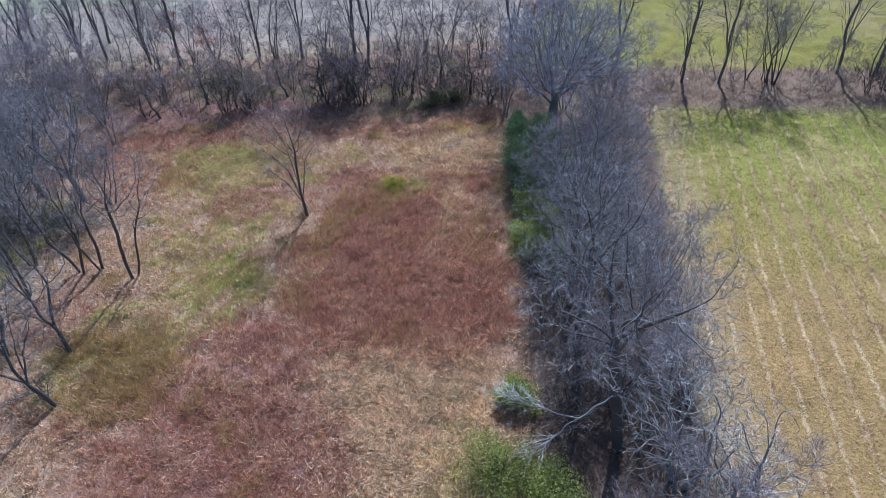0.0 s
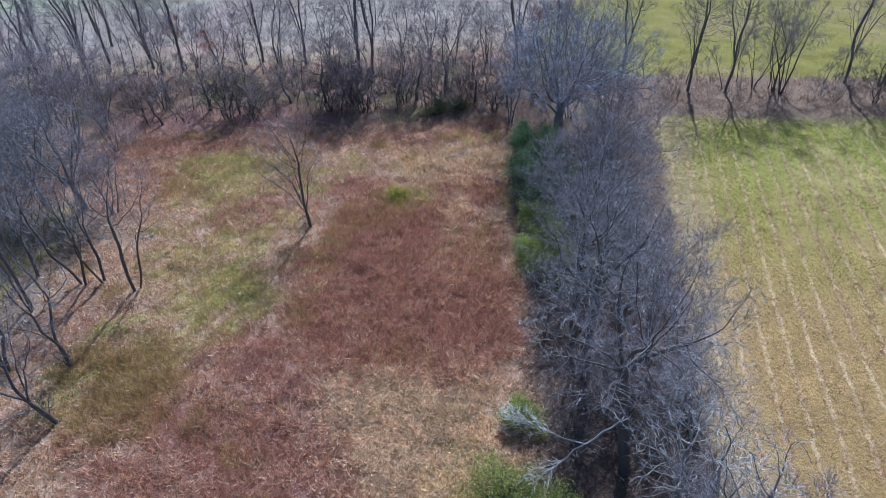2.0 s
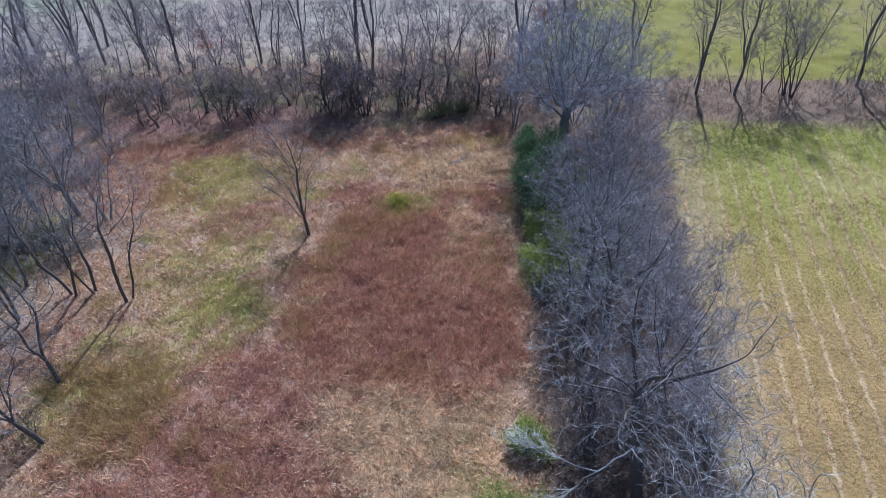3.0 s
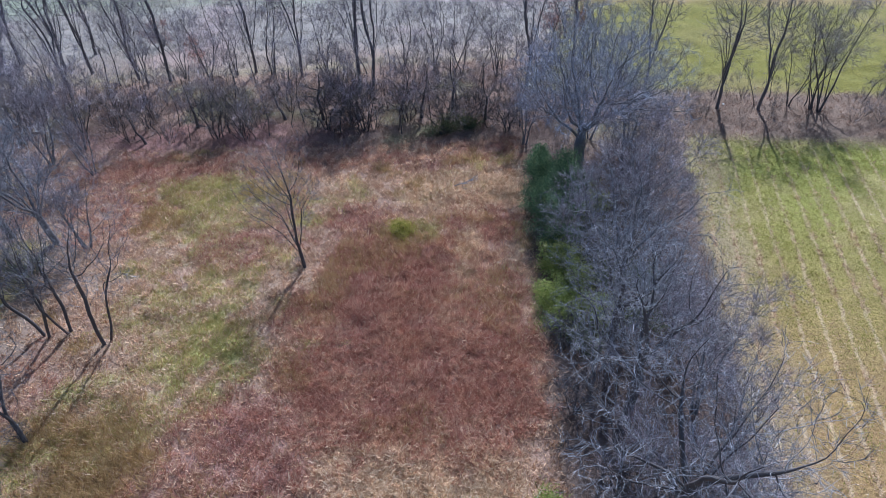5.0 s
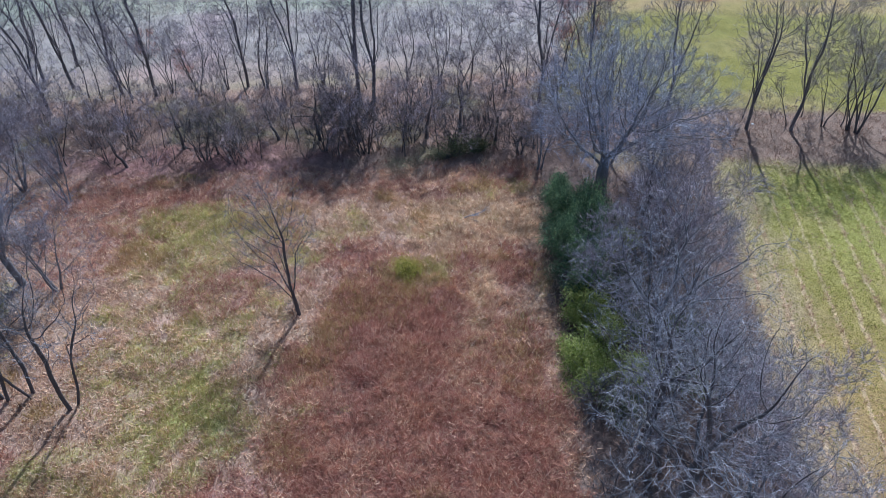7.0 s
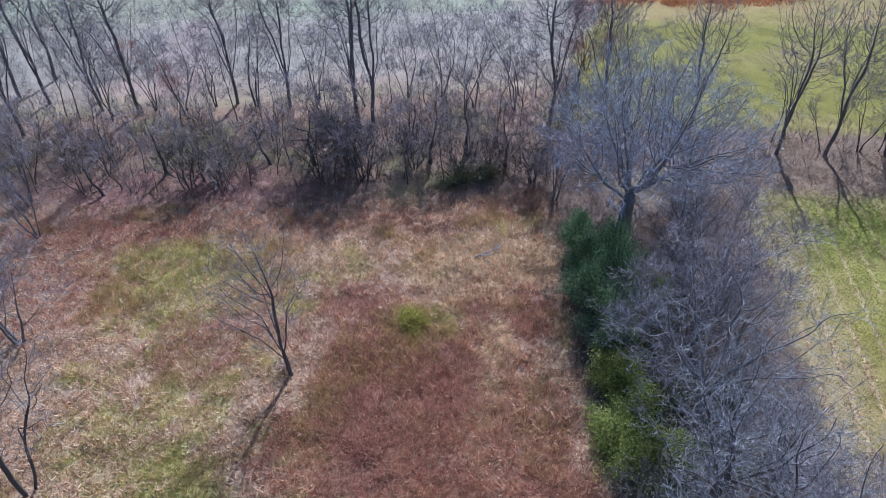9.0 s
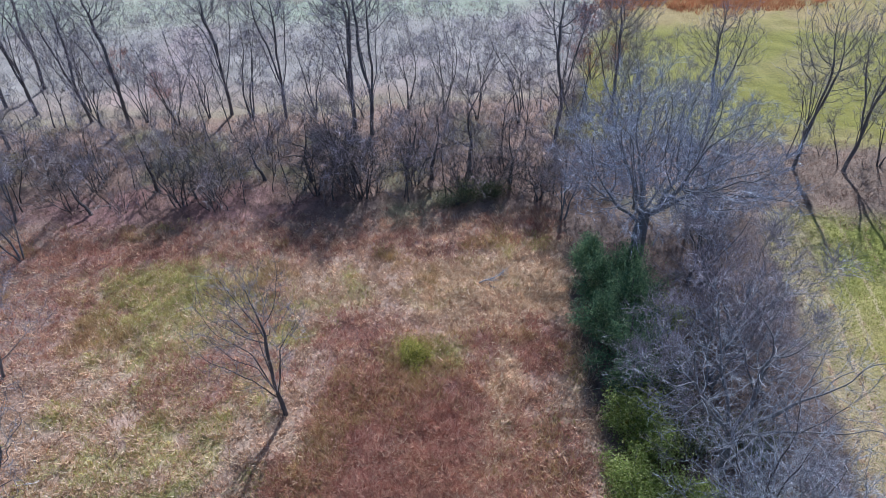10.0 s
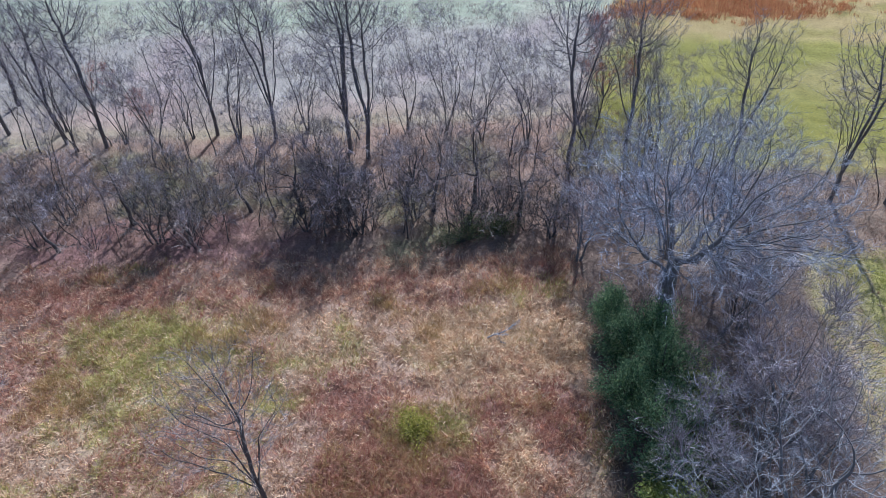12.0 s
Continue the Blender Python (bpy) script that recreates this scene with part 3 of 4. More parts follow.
# ---- ground ----
def ground_sheet():
    far_x = np.array((300, 700, 1500, 4000.0))
    xs = np.concatenate((-far_x[::-1], np.arange(-160, -70, 6.0), np.arange(-70, -34, 0.8), np.arange(-34, 9, 0.4), np.arange(9, 38, 0.4), np.arange(38, 60, 0.8), np.arange(60, 160, 6.0), far_x))
    ys = np.concatenate((-far_x[::-1] + 40, np.arange(-120, 4, 6.0), np.arange(4, 66, 0.4), np.arange(66, 110, 0.7), np.arange(110, 220, 6.0), far_x + 100))
    gx, gy = np.meshgrid(xs, ys)
    gx, gy = gx.ravel(), gy.ravel()
    w, h = len(xs), len(ys)
    i = (np.arange(h - 1)[:, None] * w + np.arange(w - 1)[None]).ravel()
    ob = mesh_object("ground", np.stack((gx, gy, ground_z(gx, gy)), -1), np.stack((i, i + 1, i + 1 + w, i + w), -1), SOIL, smooth=True)
    c = cover(gx, gy)
    col = np.zeros((len(gx), 3)) + np.array((0.36, 0.25, 0.17))
    n1 = value_noise(gx, gy, 3.0, 51)[:, None]

    def lay(weight, colour):
        nonlocal col
        col = col * (1 - weight[:, None]) + np.array(colour) * weight[:, None]

    lay(c["meadow"] * step(0.42, 0.68, n1[:, 0]) * 0.6, (0.36, 0.23, 0.17))
    lay(c["meadow"] * (1 - step(-24, -18, gx + 3 * n1[:, 0])) * 0.85, (0.21, 0.165, 0.13))
    lay(c["straw"] * 0.9, (0.52, 0.372, 0.228))
    lay(c["olive"] * 0.7, (0.36, 0.255, 0.11))
    lay(c["green"] * 0.85, (0.40, 0.40, 0.125))
    lay(c["red"] * 0.9, (0.25, 0.138, 0.115))
    # leaf-mould brown, darkened further to paint in the shade under the hedgerow crowns
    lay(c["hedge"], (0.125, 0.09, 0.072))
    lay(c["thicket"], (0.27, 0.182, 0.135))
    lay(c["thicket"] * step(0.5, 0.7, value_noise(gx, gy, 4.0, 63)) * 0.6, (0.20, 0.20, 0.09))
    lay(c["thicket"] * spot(gx, gy, -19, 50, 9, 3) * 0.7, (0.26, 0.13, 0.12))
    lay(c["strip"], (0.22, 0.155, 0.11))
    lay(c["far_pale"], (0.31, 0.272, 0.23))
    lay(c["far_pale"] * step(0.5, 0.75, value_noise(gx, gy, 9.0, 53)) * 0.7, (0.34, 0.245, 0.23))
    lay(c["far_pale"] * (1 - step(-1.5, 1.5, gy - 66.5 + 3 * n1[:, 0])) * 0.8, (0.24, 0.23, 0.08))
    lay(c["far_pale"] * (1 - step(-3, 3, gy - 72 + 6 * n1[:, 0])) * 0.6, (0.33, 0.235, 0.175))
    lay(c["mint"] * 0.6, (0.29, 0.33, 0.20))
    lay(c["crop"], (0.258, 0.25, 0.056))
    lay(c["crop"] * step(0.35, 0.7, value_noise(gx, gy, 2.6, 57)) * 0.5, (0.36, 0.27, 0.12))
    lay(c["crop"] * (1 - step(-8, 16, gy - 26 + 0.5 * (gx - 20))) * 0.9, (0.33, 0.21, 0.09))
    lay(c["crop"] * (1 - step(0.8, 3.4, gx - (9.6 + 0.2 * (gy - 13)) + 2 * n1[:, 0] - 1)) * 0.75, (0.33, 0.25, 0.15))
    lay(c["far_green"], (0.215, 0.19, 0.04))
    lay(c["far_green"] * step(0.45, 0.7, value_noise(gx, gy, 6.0, 59)) * 0.7, (0.26, 0.205, 0.08))
    lay(c["far_tan"] * (0.45 + 0.55 * step(0.35, 0.6, value_noise(gx, gy, 2.5, 67))), (0.31, 0.225, 0.09))
    lay(c["scrub"] * 0.8, (0.34, 0.19, 0.09))
    col *= 0.85 + 0.3 * value_noise(gx, gy, 1.2, 71)[:, None]
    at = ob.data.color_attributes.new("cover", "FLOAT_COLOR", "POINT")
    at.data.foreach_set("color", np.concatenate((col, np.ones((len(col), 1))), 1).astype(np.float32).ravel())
    fa = ob.data.attributes.new("crop", "FLOAT", "POINT")
    fa.data.foreach_set("value", (c["crop"] * (1 - 0.5 * step(34, 43, gy))).astype(np.float32))
    return tagged(ob, "uneven ground under dry grass, brush and crop rows", "ground", kind="structure")


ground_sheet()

# ---- grasses ----
def weight(kind, *less):
    def w(x, y):
        c = cover(x, y)
        out = c[kind]
        for other, k in less:
            out = out * (1 - k * c[other])
        return out
    return w


def litter_weight(x, y):
    c = cover(x, y)
    return any_of(c["thicket"], c["hedge"], c["strip"])


def dry_weight(x, y):
    c = cover(x, y)
    return c["meadow"] * (1 - 0.88 * c["red"] + 0.14 * c["core"]) * (1 - 0.6 * c["green"]) * (0.4 + 0.6 * step(-25, -18, x))


def field_weight(x, y):
    return cover(x, y)["crop"] * (0.2 + 0.6 * step(16, 38, y + 0.4 * (x - 18))) * (0.5 + 0.5 * step(0.35, 0.6, value_noise(x, y, 3.0, 83)))


def tan_weight(x, y):
    return cover(x, y)["crop"] * (1 - 0.75 * step(16, 32, y + 0.3 * (x - 18)))


def stubble_weight(x, y):
    return cover(x, y)["crop"] * (1 - 0.6 * step(34, 42, y)) * step(0.82, 0.98, row_wave(x, y)) * step(0.3, 0.5, value_noise(x, y, 3.0, 61))


grass_stuff("dry_grass", 1, 15500, 19, 0.17, (-34, -10, 6, 49), dry_weight,
            0.21, 0.052, 0.95, STRAW, "matted straw-coloured dry grass over the meadow", "grass")
grass_stuff("flattened_grass", 12, 6500, 5, 0.16, (-30, 2, 6, 49), dry_weight,
            0.34, 0.06, 1.15, STRAW, "pale flattened grass lying over the meadow", "grass")
grass_stuff("pale_straw", 14, 2600, 14, 0.2, (-12, 9, 6, 46), weight("straw"),
            0.3, 0.055, 1.1, PALE_STRAW, "bleached crumpled straw lying in the meadow", "grass")
grass_stuff("russet_grass", 2, 9300, 20, 0.17, (-34, -6, 5, 49), weight("red"),
            0.25, 0.034, 0.95, RED_GRASS, "tall russet dry grass in dense upright tufts", "grass")
grass_stuff("russet_canes", 13, 3600, 14, 0.17, (-12, 18, 4, 36), weight("core"),
            0.42, 0.032, 1.0, RED_GRASS, "dense russet canes standing knee high in the meadow", "brush")
grass_stuff("spring_grass", 3, 6500, 13, 0.16, (-34, 11, 4, 49), weight("green"),
            0.17, 0.042, 0.8, GREEN_GRASS, "short yellow-green new grass in patches", "grass")
grass_stuff("olive_weeds", 4, 3500, 12, 0.17, (-34, 11, 4, 49), weight("olive"),
            0.34, 0.034, 0.75, OLIVE, "olive-brown weed stems in loose clumps", "weeds")
grass_stuff("field_grass", 5, 13000, 9, 0.16, (9, 2, 38, 47), field_weight,
            0.08, 0.05, 1.05, FIELD_GREEN, "thin green grass growing in the crop field", "grass")
grass_stuff("crop_stubble", 6, 4500, 9, 0.08, (9, 11, 38, 47), stubble_weight,
            0.16, 0.036, 1.1, STRAW, "straw stubble lying along the crop rows", "stubble")
grass_stuff("field_straw", 15, 3000, 6, 0.12, (9, 2, 38, 47), tan_weight,
            0.2, 0.045, 1.2, STRAW, "scattered straw and dry leaves over the crop field", "stubble")
grass_stuff("leaf_litter", 7, 9000, 8, 0.22, (-36, 11, 40, 64), litter_weight,
            0.28, 0.034, 0.9, LEAF_LITTER, "brown leaf litter and dead stems under the trees", "leaf litter")
grass_stuff("bleached_grass", 8, 3500, 10, 0.3, (-50, 63, 14, 98), weight("far_pale"),
            0.4, 0.05, 0.7, PALE_GRASS, "bleached grey grass of the far field", "grass")
grass_stuff("orange_scrub", 9, 1100, 14, 0.22, (14, 74, 42, 98), weight("scrub"),
            0.45, 0.06, 0.5, SCRUB_RED, "orange-red scrub at the back of the field", "scrub")


# ---- trees ----
def place(kind, x, y, scale=1.0, turn=0.0, tall=1.0, lean=(0, 0), group=""):
    """A copy of a tree at a place, scaled, turned and tilted."""
    z = float(ground_z(np.array([x]), np.array([y]))[0])
    m = pose(x, y, z, lean[0], lean[1], 0) @ pose(0, 0, 0, 0, 0, turn) @ Matrix.Diagonal((scale, scale, scale * tall, 1))
    ob = copy_thing(kind, m)
    if group:
        tagged(ob, group=group)
    return ob


def drop_master(ob):
    for o in (*ob.children_recursive, ob):
        bpy.data.objects.remove(o)


def grow_kind(count, label, *args, category="tree", **more):
    made = []
    for k in range(count):
        a = list(args)
        a[1] += k
        made.append(tagged(grow_tree(*a, **more), label, category))
    return made


spreading = dome_kind(3, "bare grey-barked hedgerow tree with a wide twiggy crown", "hedgerow_tree", 100, 11.2, 4.5, 6.0, 6.4, 0.23, 2900, 9, BARK_DARK, BARK_LIGHT, TWIG_GREY,
                      (-0.07, 0.01), spray_len=0.5, sprays=3, stride=0.25, kill=0.32, wander=0.15, lift=0.12, reach=0.62)
broad = dome_kind(1, "bare hedgerow tree with low forks and a very broad blue-grey crown", "hedgerow_tree", 110, 11.6, 6.3, 3.6, 4.2, 0.36, 5500, 8, BARK_MID, BARK_LIGHT, TWIG_BLUE,
                  (0.07, 0.0), spray_len=0.6, sprays=5, tips=2, twig_r=0.0068, stride=0.28, kill=0.36, wander=0.2, mid=0.32, lift=0.06, slim=0.56)
open_tree = dome_kind(2, "bare tree with long crooked limbs ascending from a low fork", "hedgerow_tree", 112, 8.8, 4.2, 2.4, 2.8, 0.20, 1900, 7, BARK_MID, BARK_LIGHT, TWIG_GREY,
                      (-0.03, 0.0), spray_len=0.5, sprays=3, tips=2, mid=0.36, reach=0.62, stride=0.25, kill=0.34, wander=0.17, slim=0.56)
pale_tree = dome_kind(2, "low hedgerow tree with bleached whitish branches", "hedgerow_tree", 115, 5.4, 2.3, 0.7, 1.2, 0.10, 1000, 6, BARK_GREY, BARK_PALE, TWIG_PALE,
                      stems=3, stem_spread=20, spray_len=0.45, sprays=2, tips=1, twig_r=0.0075, tip_r=0.007, wander=0.14, stride=0.2, kill=0.26, splay=0.6)
hazy = grow_kind(3, "bare many-stemmed hedgerow tree with fine mauve-grey twigs", "hedgerow_tree", 120, 8.5, 0.11, 0.22, 11, 3.2, 46, 0.11, 7, 4, 3, BARK_MID, TWIG_MAUVE,
                 stems=3, wiggle=0.14, spray_len=0.6, twig_r=0.0078, tips=1, subs=2, branch_mat=BARK_MID, fan=0.72)
upright = dome_kind(5, "tall bare dark-barked tree forking into ascending limbs", "row_tree", 140, 13.4, 3.3, 4.4, 3.4, 0.145, 1700, 7, BARK_ROW, BARK_ROW, TWIG_MAUVE,
                    spray_len=0.6, sprays=2, tips=1, twig_r=0.0095, lift=0.24, wander=0.14, mid=0.55, reach=0.72, splay=0.46, stride=0.28, kill=0.34, tip_r=0.009, slim=0.5)
clump = grow_kind(3, "bare clump of several slender leaning stems", "row_tree", 160, 11.5, 0.075, 0.30, 11, 3.0, 36, 0.06, 6, 5, 3, BARK_DARK, TWIG_MAUVE,
                  stems=4, wiggle=0.19, stem_spread=11, spray_len=0.65, tips=1, twig_r=0.0075, subs=1, fan=0.85)
sapling = grow_kind(2, "thin bare sapling between the taller trees", "sapling", 170, 7.5, 0.055, 0.3, 8, 1.7, 36, 0.10, 4, 4, 4, BARK_DARK, TWIG_MAUVE, wiggle=0.16, spray_len=0.5, joined=True)
solo = dome_kind(1, "small bare tree with fine ascending branches alone in the meadow", "meadow_tree", 180, 8.8, 2.5, 1.8, 2.0, 0.095, 1200, 7, BARK_DARK, BARK_GREY, TWIG_BROWN,
                 (-0.06, 0.03), spray_len=0.45, sprays=3, tips=1, lift=0.26, wander=0.10, mid=0.5, reach=0.55, twig_r=0.0055, stride=0.2, kill=0.26, splay=0.5, slim=0.52)
slender = dome_kind(3, "small bare tree standing in the dry meadow grass", "meadow_tree", 185, 8.4, 2.6, 2.4, 2.4, 0.11, 900, 5, BARK_DARK, BARK_MID, TWIG_GREY,
                    (-0.05, 0.0), spray_len=0.4, sprays=2, tips=1, lift=0.18, wander=0.18, mid=0.45, reach=0.5, stride=0.2, kill=0.28, splay=0.5, slim=0.54)
forked = dome_kind(3, "small bare tree forking from the base in the dry grass", "meadow_tree", 250, 8.4, 2.6, 2.8, 3.2, 0.085, 900, 6, BARK_DARK, BARK_MID, TWIG_GREY,
                   stems=2, stem_spread=11, spray_len=0.4, sprays=2, tips=1, lift=0.18, wander=0.18, mid=0.45, reach=0.4, stride=0.2, kill=0.28, splay=0.45, slim=0.54)
gnarled = grow_kind(2, "gnarled dark tree with crooked limbs in the thicket", "gnarled_tree", 190, 6.5, 0.16, 0.35, 7, 2.2, 62, 0.05, 6, 5, 4, BARK_DARK, TWIG_BROWN, wiggle=0.22, leader=0.75)
brush = [tagged(grow_tree("brush", 200 + i, 3.6, 0.03, 0.15, 8, 1.4, 42, 0.10, 3, 3, 4, BARK_DARK, (TWIG_BROWN, TWIG_MAUVE, TWIG_BROWN)[i], stems=6, wiggle=0.18, stem_spread=36, spray_len=0.5, joined=True),
                "tangled leafless grey-brown brush thicket", "brush") for i in range(3)]
red_brush = tagged(grow_tree("brush", 210, 3.4, 0.03, 0.15, 11, 1.3, 44, 0.10, 4, 4, 4, BARK_DARK, TWIG_RED, stems=7, wiggle=0.16, stem_spread=30, spray_len=0.5, joined=True),
                   "upright brush with reddish twigs", "brush")

dark_brush = dome_kind(2, "dense blackish brush with crooked stems at the thicket front", "brush", 215, 3.9, 2.1, 0.5, 0.7, 0.06, 420, 8, BARK_DARK, BARK_DARK, TWIG_DARK, category="brush",
                       stems=4, stem_spread=26, spray_len=0.45, sprays=4, tips=2, twig_r=0.011, wander=0.3, stride=0.24, kill=0.34)

# the hedgerow, from near to far
for i, (x, y, s, turn) in enumerate([(6.3, 15.4, 1.0, 0), (5.7, 21.4, 0.86, 230), (6.2, 25.6, 0.78, 120)]):
    place(spreading[i % 3], x, y, s, turn, group="hedgerow trees")
place(broad[0], 7.8, 42.0, 1.0, 0, group="hedgerow trees")
place(open_tree[0], 7.8, 29.9, 1.0, 30, group="hedgerow trees")
place(slender[0], 10.2, 40.6, 0.7, 200, group="hedgerow trees")
for x, y, s, turn in ((8.0, 13.6, 1.25, 0), (9.3, 12.0, 1.1, 70), (9.4, 18.6, 0.8, 130), (5.6, 25.0, 0.8, 260), (7.6, 27.2, 0.8, 40), (9.8, 27.6, 0.8, 300)):
    place(pale_tree[int(y) % 2], x, y, s, turn, group="hedgerow trees")
for i, (x, y, s, turn) in enumerate([(8.4, 10.8, 0.72, 10), (7.2, 18.2, 0.72, 80), (9.2, 22.6, 0.85, 250), (8.8, 34.0, 0.9, 40), (10.8, 36.5, 0.9, 90),
                                     (11.2, 41.2, 0.75, 170), (12.3, 46.0, 0.95, 280), (9.6, 47.0, 0.9, 310), (10.6, 33.4, 0.7, 10), (5.6, 10.0, 0.7, 60), (7.4, 6.4, 0.8, 100), (5.4, 2.4, 0.85, 200), (4.9, 46.6, 0.7, 75),
                                     (9.6, 26.6, 0.62, 20), (5.4, 33.0, 0.7, 100), (9.9, 20.8, 0.66, 60), (10.4, 24.4, 0.7, 160), (9.7, 17.4, 0.6, 270)]):
    place(hazy[i % 3], x, y, s, turn, group="hedgerow trees")
# the far row
for i, (x, y, s, turn) in enumerate([(-26.0, 62.4, 1.0, 0), (-13.7, 62.2, 0.92, 60), (-8.1, 59.6, 1.05, 120), (-6.8, 58.5, 1.02, 200), (6.4, 57.0, 0.95, 250), (10.2, 57.6, 0.88, 310), (-18.2, 63.3, 0.9, 30),
                                     (20.2, 50.6, 0.82, 90), (15.3, 53.3, 0.8, 220), (23.2, 50.2, 0.82, 280), (33.3, 50.7, 0.85, 170), (-33.8, 59.3, 0.95, 20), (-34.5, 65.2, 1.0, 320), (-29.3, 63.3, 0.9, 80),
                                     (-41, 63, 1.0, 50), (36.5, 50.5, 0.95, 10), (-38, 67, 1.0, 100), (-43.5, 69, 1.1, 190), (-47, 65, 1.0, 270), (-36.4, 70.5, 1.0, 340), (-50, 72, 1.1, 40)]):
    place(upright[i % 5], x, y, s, turn, group="far row of trees")
for i, (x, y, s, turn) in enumerate([(27.4, 49.4, 1.05, 140), (27.0, 49.8, 0.95, 250), (-22.0, 61.9, 0.9, 0), (-16.4, 62.4, 1.0, 50), (-1.5, 61.4, 0.95, 100), (7.8, 57.9, 0.9, 150), (12.0, 57.2, 0.9, 200), (-30.1, 65.0, 0.9, 250), (25.7, 50.7, 0.7, 300),
                                     (35.6, 49.7, 0.75, 350), (38, 47, 0.9, 70), (-37, 62, 0.9, 110), (-45, 66, 1.0, 160), (-24.6, 62.5, 0.8, 210), (-49, 63, 1.0, 10), (-11.6, 63.4, 0.85, 15), (-4.2, 62.6, 0.8, 95), (1.0, 60.4, 0.8, 175), (4.0, 59.2, 0.85, 255), (-27.9, 62.0, 0.85, 335), (-19.9, 63.0, 0.8, 55), (14.0, 55.6, 0.7, 135)]):
    place(clump[i % 3], x, y, s, turn, group="far row of trees")
rng = np.random.default_rng(9)
for i in range(40):
    x = -34 + 48 * (i + rng.uniform(0, 1)) / 40
    place(sapling[i % 2], x, 58 + rng.uniform(-5, 5.5), rng.uniform(0.6, 1.1), rng.uniform(0, 360), group="thicket saplings")
for i in range(34):
    x = -30 + 35 * (i + rng.uniform(0, 1)) / 34
    place(sapling[i % 2], x, 50.6 + rng.uniform(-1.2, 3.2), rng.uniform(0.55, 0.95), rng.uniform(0, 360), group="thicket saplings")
for i in range(9):
    place(sapling[i % 2], 18 + 2.2 * i + rng.uniform(-0.8, 0.8), 52.6 - 0.11 * 2.2 * i + rng.uniform(-1.5, 1.5), rng.uniform(0.6, 0.95), rng.uniform(0, 360), group="field edge saplings")
place(gnarled[0], -23.8, 49.8, 0.75, 40, group="thicket trees")
place(gnarled[1], -0.1, 52.8, 1.1, 0, group="thicket trees")
place(gnarled[0], -4.2, 53.5, 0.9, 200, group="thicket trees")
place(gnarled[1], -17.6, 51.0, 0.6, 120, group="thicket trees")
for i, (x, y, s, turn) in enumerate([(-7.4, 52.0, 1.15, 60), (-10.4, 52.4, 0.95, 150), (-2.6, 52.0, 1.0, 280), (2.4, 51.0, 0.9, 330), (-13.6, 53.0, 0.8, 20), (-20.4, 52.2, 0.9, 250)]):
    place(gnarled[i % 2], x, y, s, turn, group="thicket trees")
# meadow trees
place(solo[0], -9.0, 33.7, 1.0, 0, group="meadow trees")
for i, (x, y, s, turn, lean) in enumerate([(-18.1, 28.4, 1.05, 0, (0, 8)), (-20.3, 29.2, 0.95, 90, (0, 0)), (-21.4, 28.9, 0.95, 130, (0, -2)), (-23.5, 27.0, 1.0, 250, (0, 0)), (-24.6, 29.8, 1.0, 20, (0, 0)),
                                           (-22.4, 22.6, 1.0, 300, (0, 0)), (-26.5, 25.0, 1.0, 60, (0, 0))]):
    place(forked[i % 3], x, y, s, turn, lean=lean, group="meadow trees")
for i, (x, y, s, turn, lean) in enumerate([(-18.4, 19.2, 0.95, 170, (0, -8)), (-19.2, 22.5, 0.9, 210, (0, -6)), (-21.2, 18.6, 0.9, 90, (0, -6))]):
    place(slender[i], x, y, s, turn, lean=lean, group="meadow trees")
for i, (x, y, s, turn) in enumerate([(-22.6, 36.6, 0.8, 0), (-28.0, 41.0, 1.05, 60), (-29.0, 31.5, 0.9, 120), (-34.0, 40.0, 1.1, 200), (-26.0, 45.5, 0.7, 250), (-29.5, 36.0, 0.9, 310), (-31.5, 44.0, 1.0, 150), (-38, 48, 1.1, 20), (-30, 47.5, 1.0, 70), (-34, 51, 1.1, 130), (-28.5, 49.5, 0.9, 190), (-36.5, 55, 1.1, 240)]):
    place(hazy[i % 2], x, y, s, turn, group="meadow trees")
for x, y, s, turn, kind in ((-24.8, 37.2, 0.95, 110, open_tree[0]), (-26.6, 33.6, 0.85, 30, open_tree[1]), (-28.0, 38.0, 1.0, 200, open_tree[1]), (-30.5, 35.4, 1.0, 300, open_tree[0]), (-31.0, 41.0, 1.05, 250, open_tree[1])):
    place(kind, x, y, s, turn, lean=(0, -5), group="meadow trees")
# brush of the far thicket, under the hedgerow, and along the field
rng = np.random.default_rng(5)
for i in range(52):
    x, y = -37 + 50 * ((i * 0.618) % 1.0), 49.8 + 11.5 * rng.uniform(0, 1)
    place(brush[i % 3], x, y, rng.uniform(0.5, 1.2) + (0.3 if y < 53 else 0), rng.uniform(0, 360), rng.uniform(0.8, 1.2), group="thicket brush")
for x, y, s in ((-9.2, 50.2, 0.8), (-6.2, 50.4, 0.9), (-8.4, 51.6, 1.0), (-2.4, 50.2, 0.9), (0.2, 50.2, 1.0), (2.6, 49.6, 0.9), (-16.6, 50.6, 1.0), (-15.2, 51.2, 0.9)):
    place(brush[0], x, y, s, 37 * x, group="thicket brush")
for i, (x, y, s) in enumerate([(-9.8, 50.6, 0.95), (-6.8, 50.2, 1.15), (-8.0, 52.2, 1.1), (-18.4, 50.2, 1.0), (-16.6, 50.8, 0.85), (-3.6, 51.2, 0.9), (-0.6, 49.8, 0.8), (1.4, 50.2, 0.8), (3.8, 48.8, 0.9), (-24.6, 52.6, 0.8),
                                (33.4, 46.6, 0.8), (35, 47.0, 0.8), (36.6, 46.8, 0.9)]):
    place(dark_brush[i % 2], x, y, s, 71 * x, group="thicket brush")
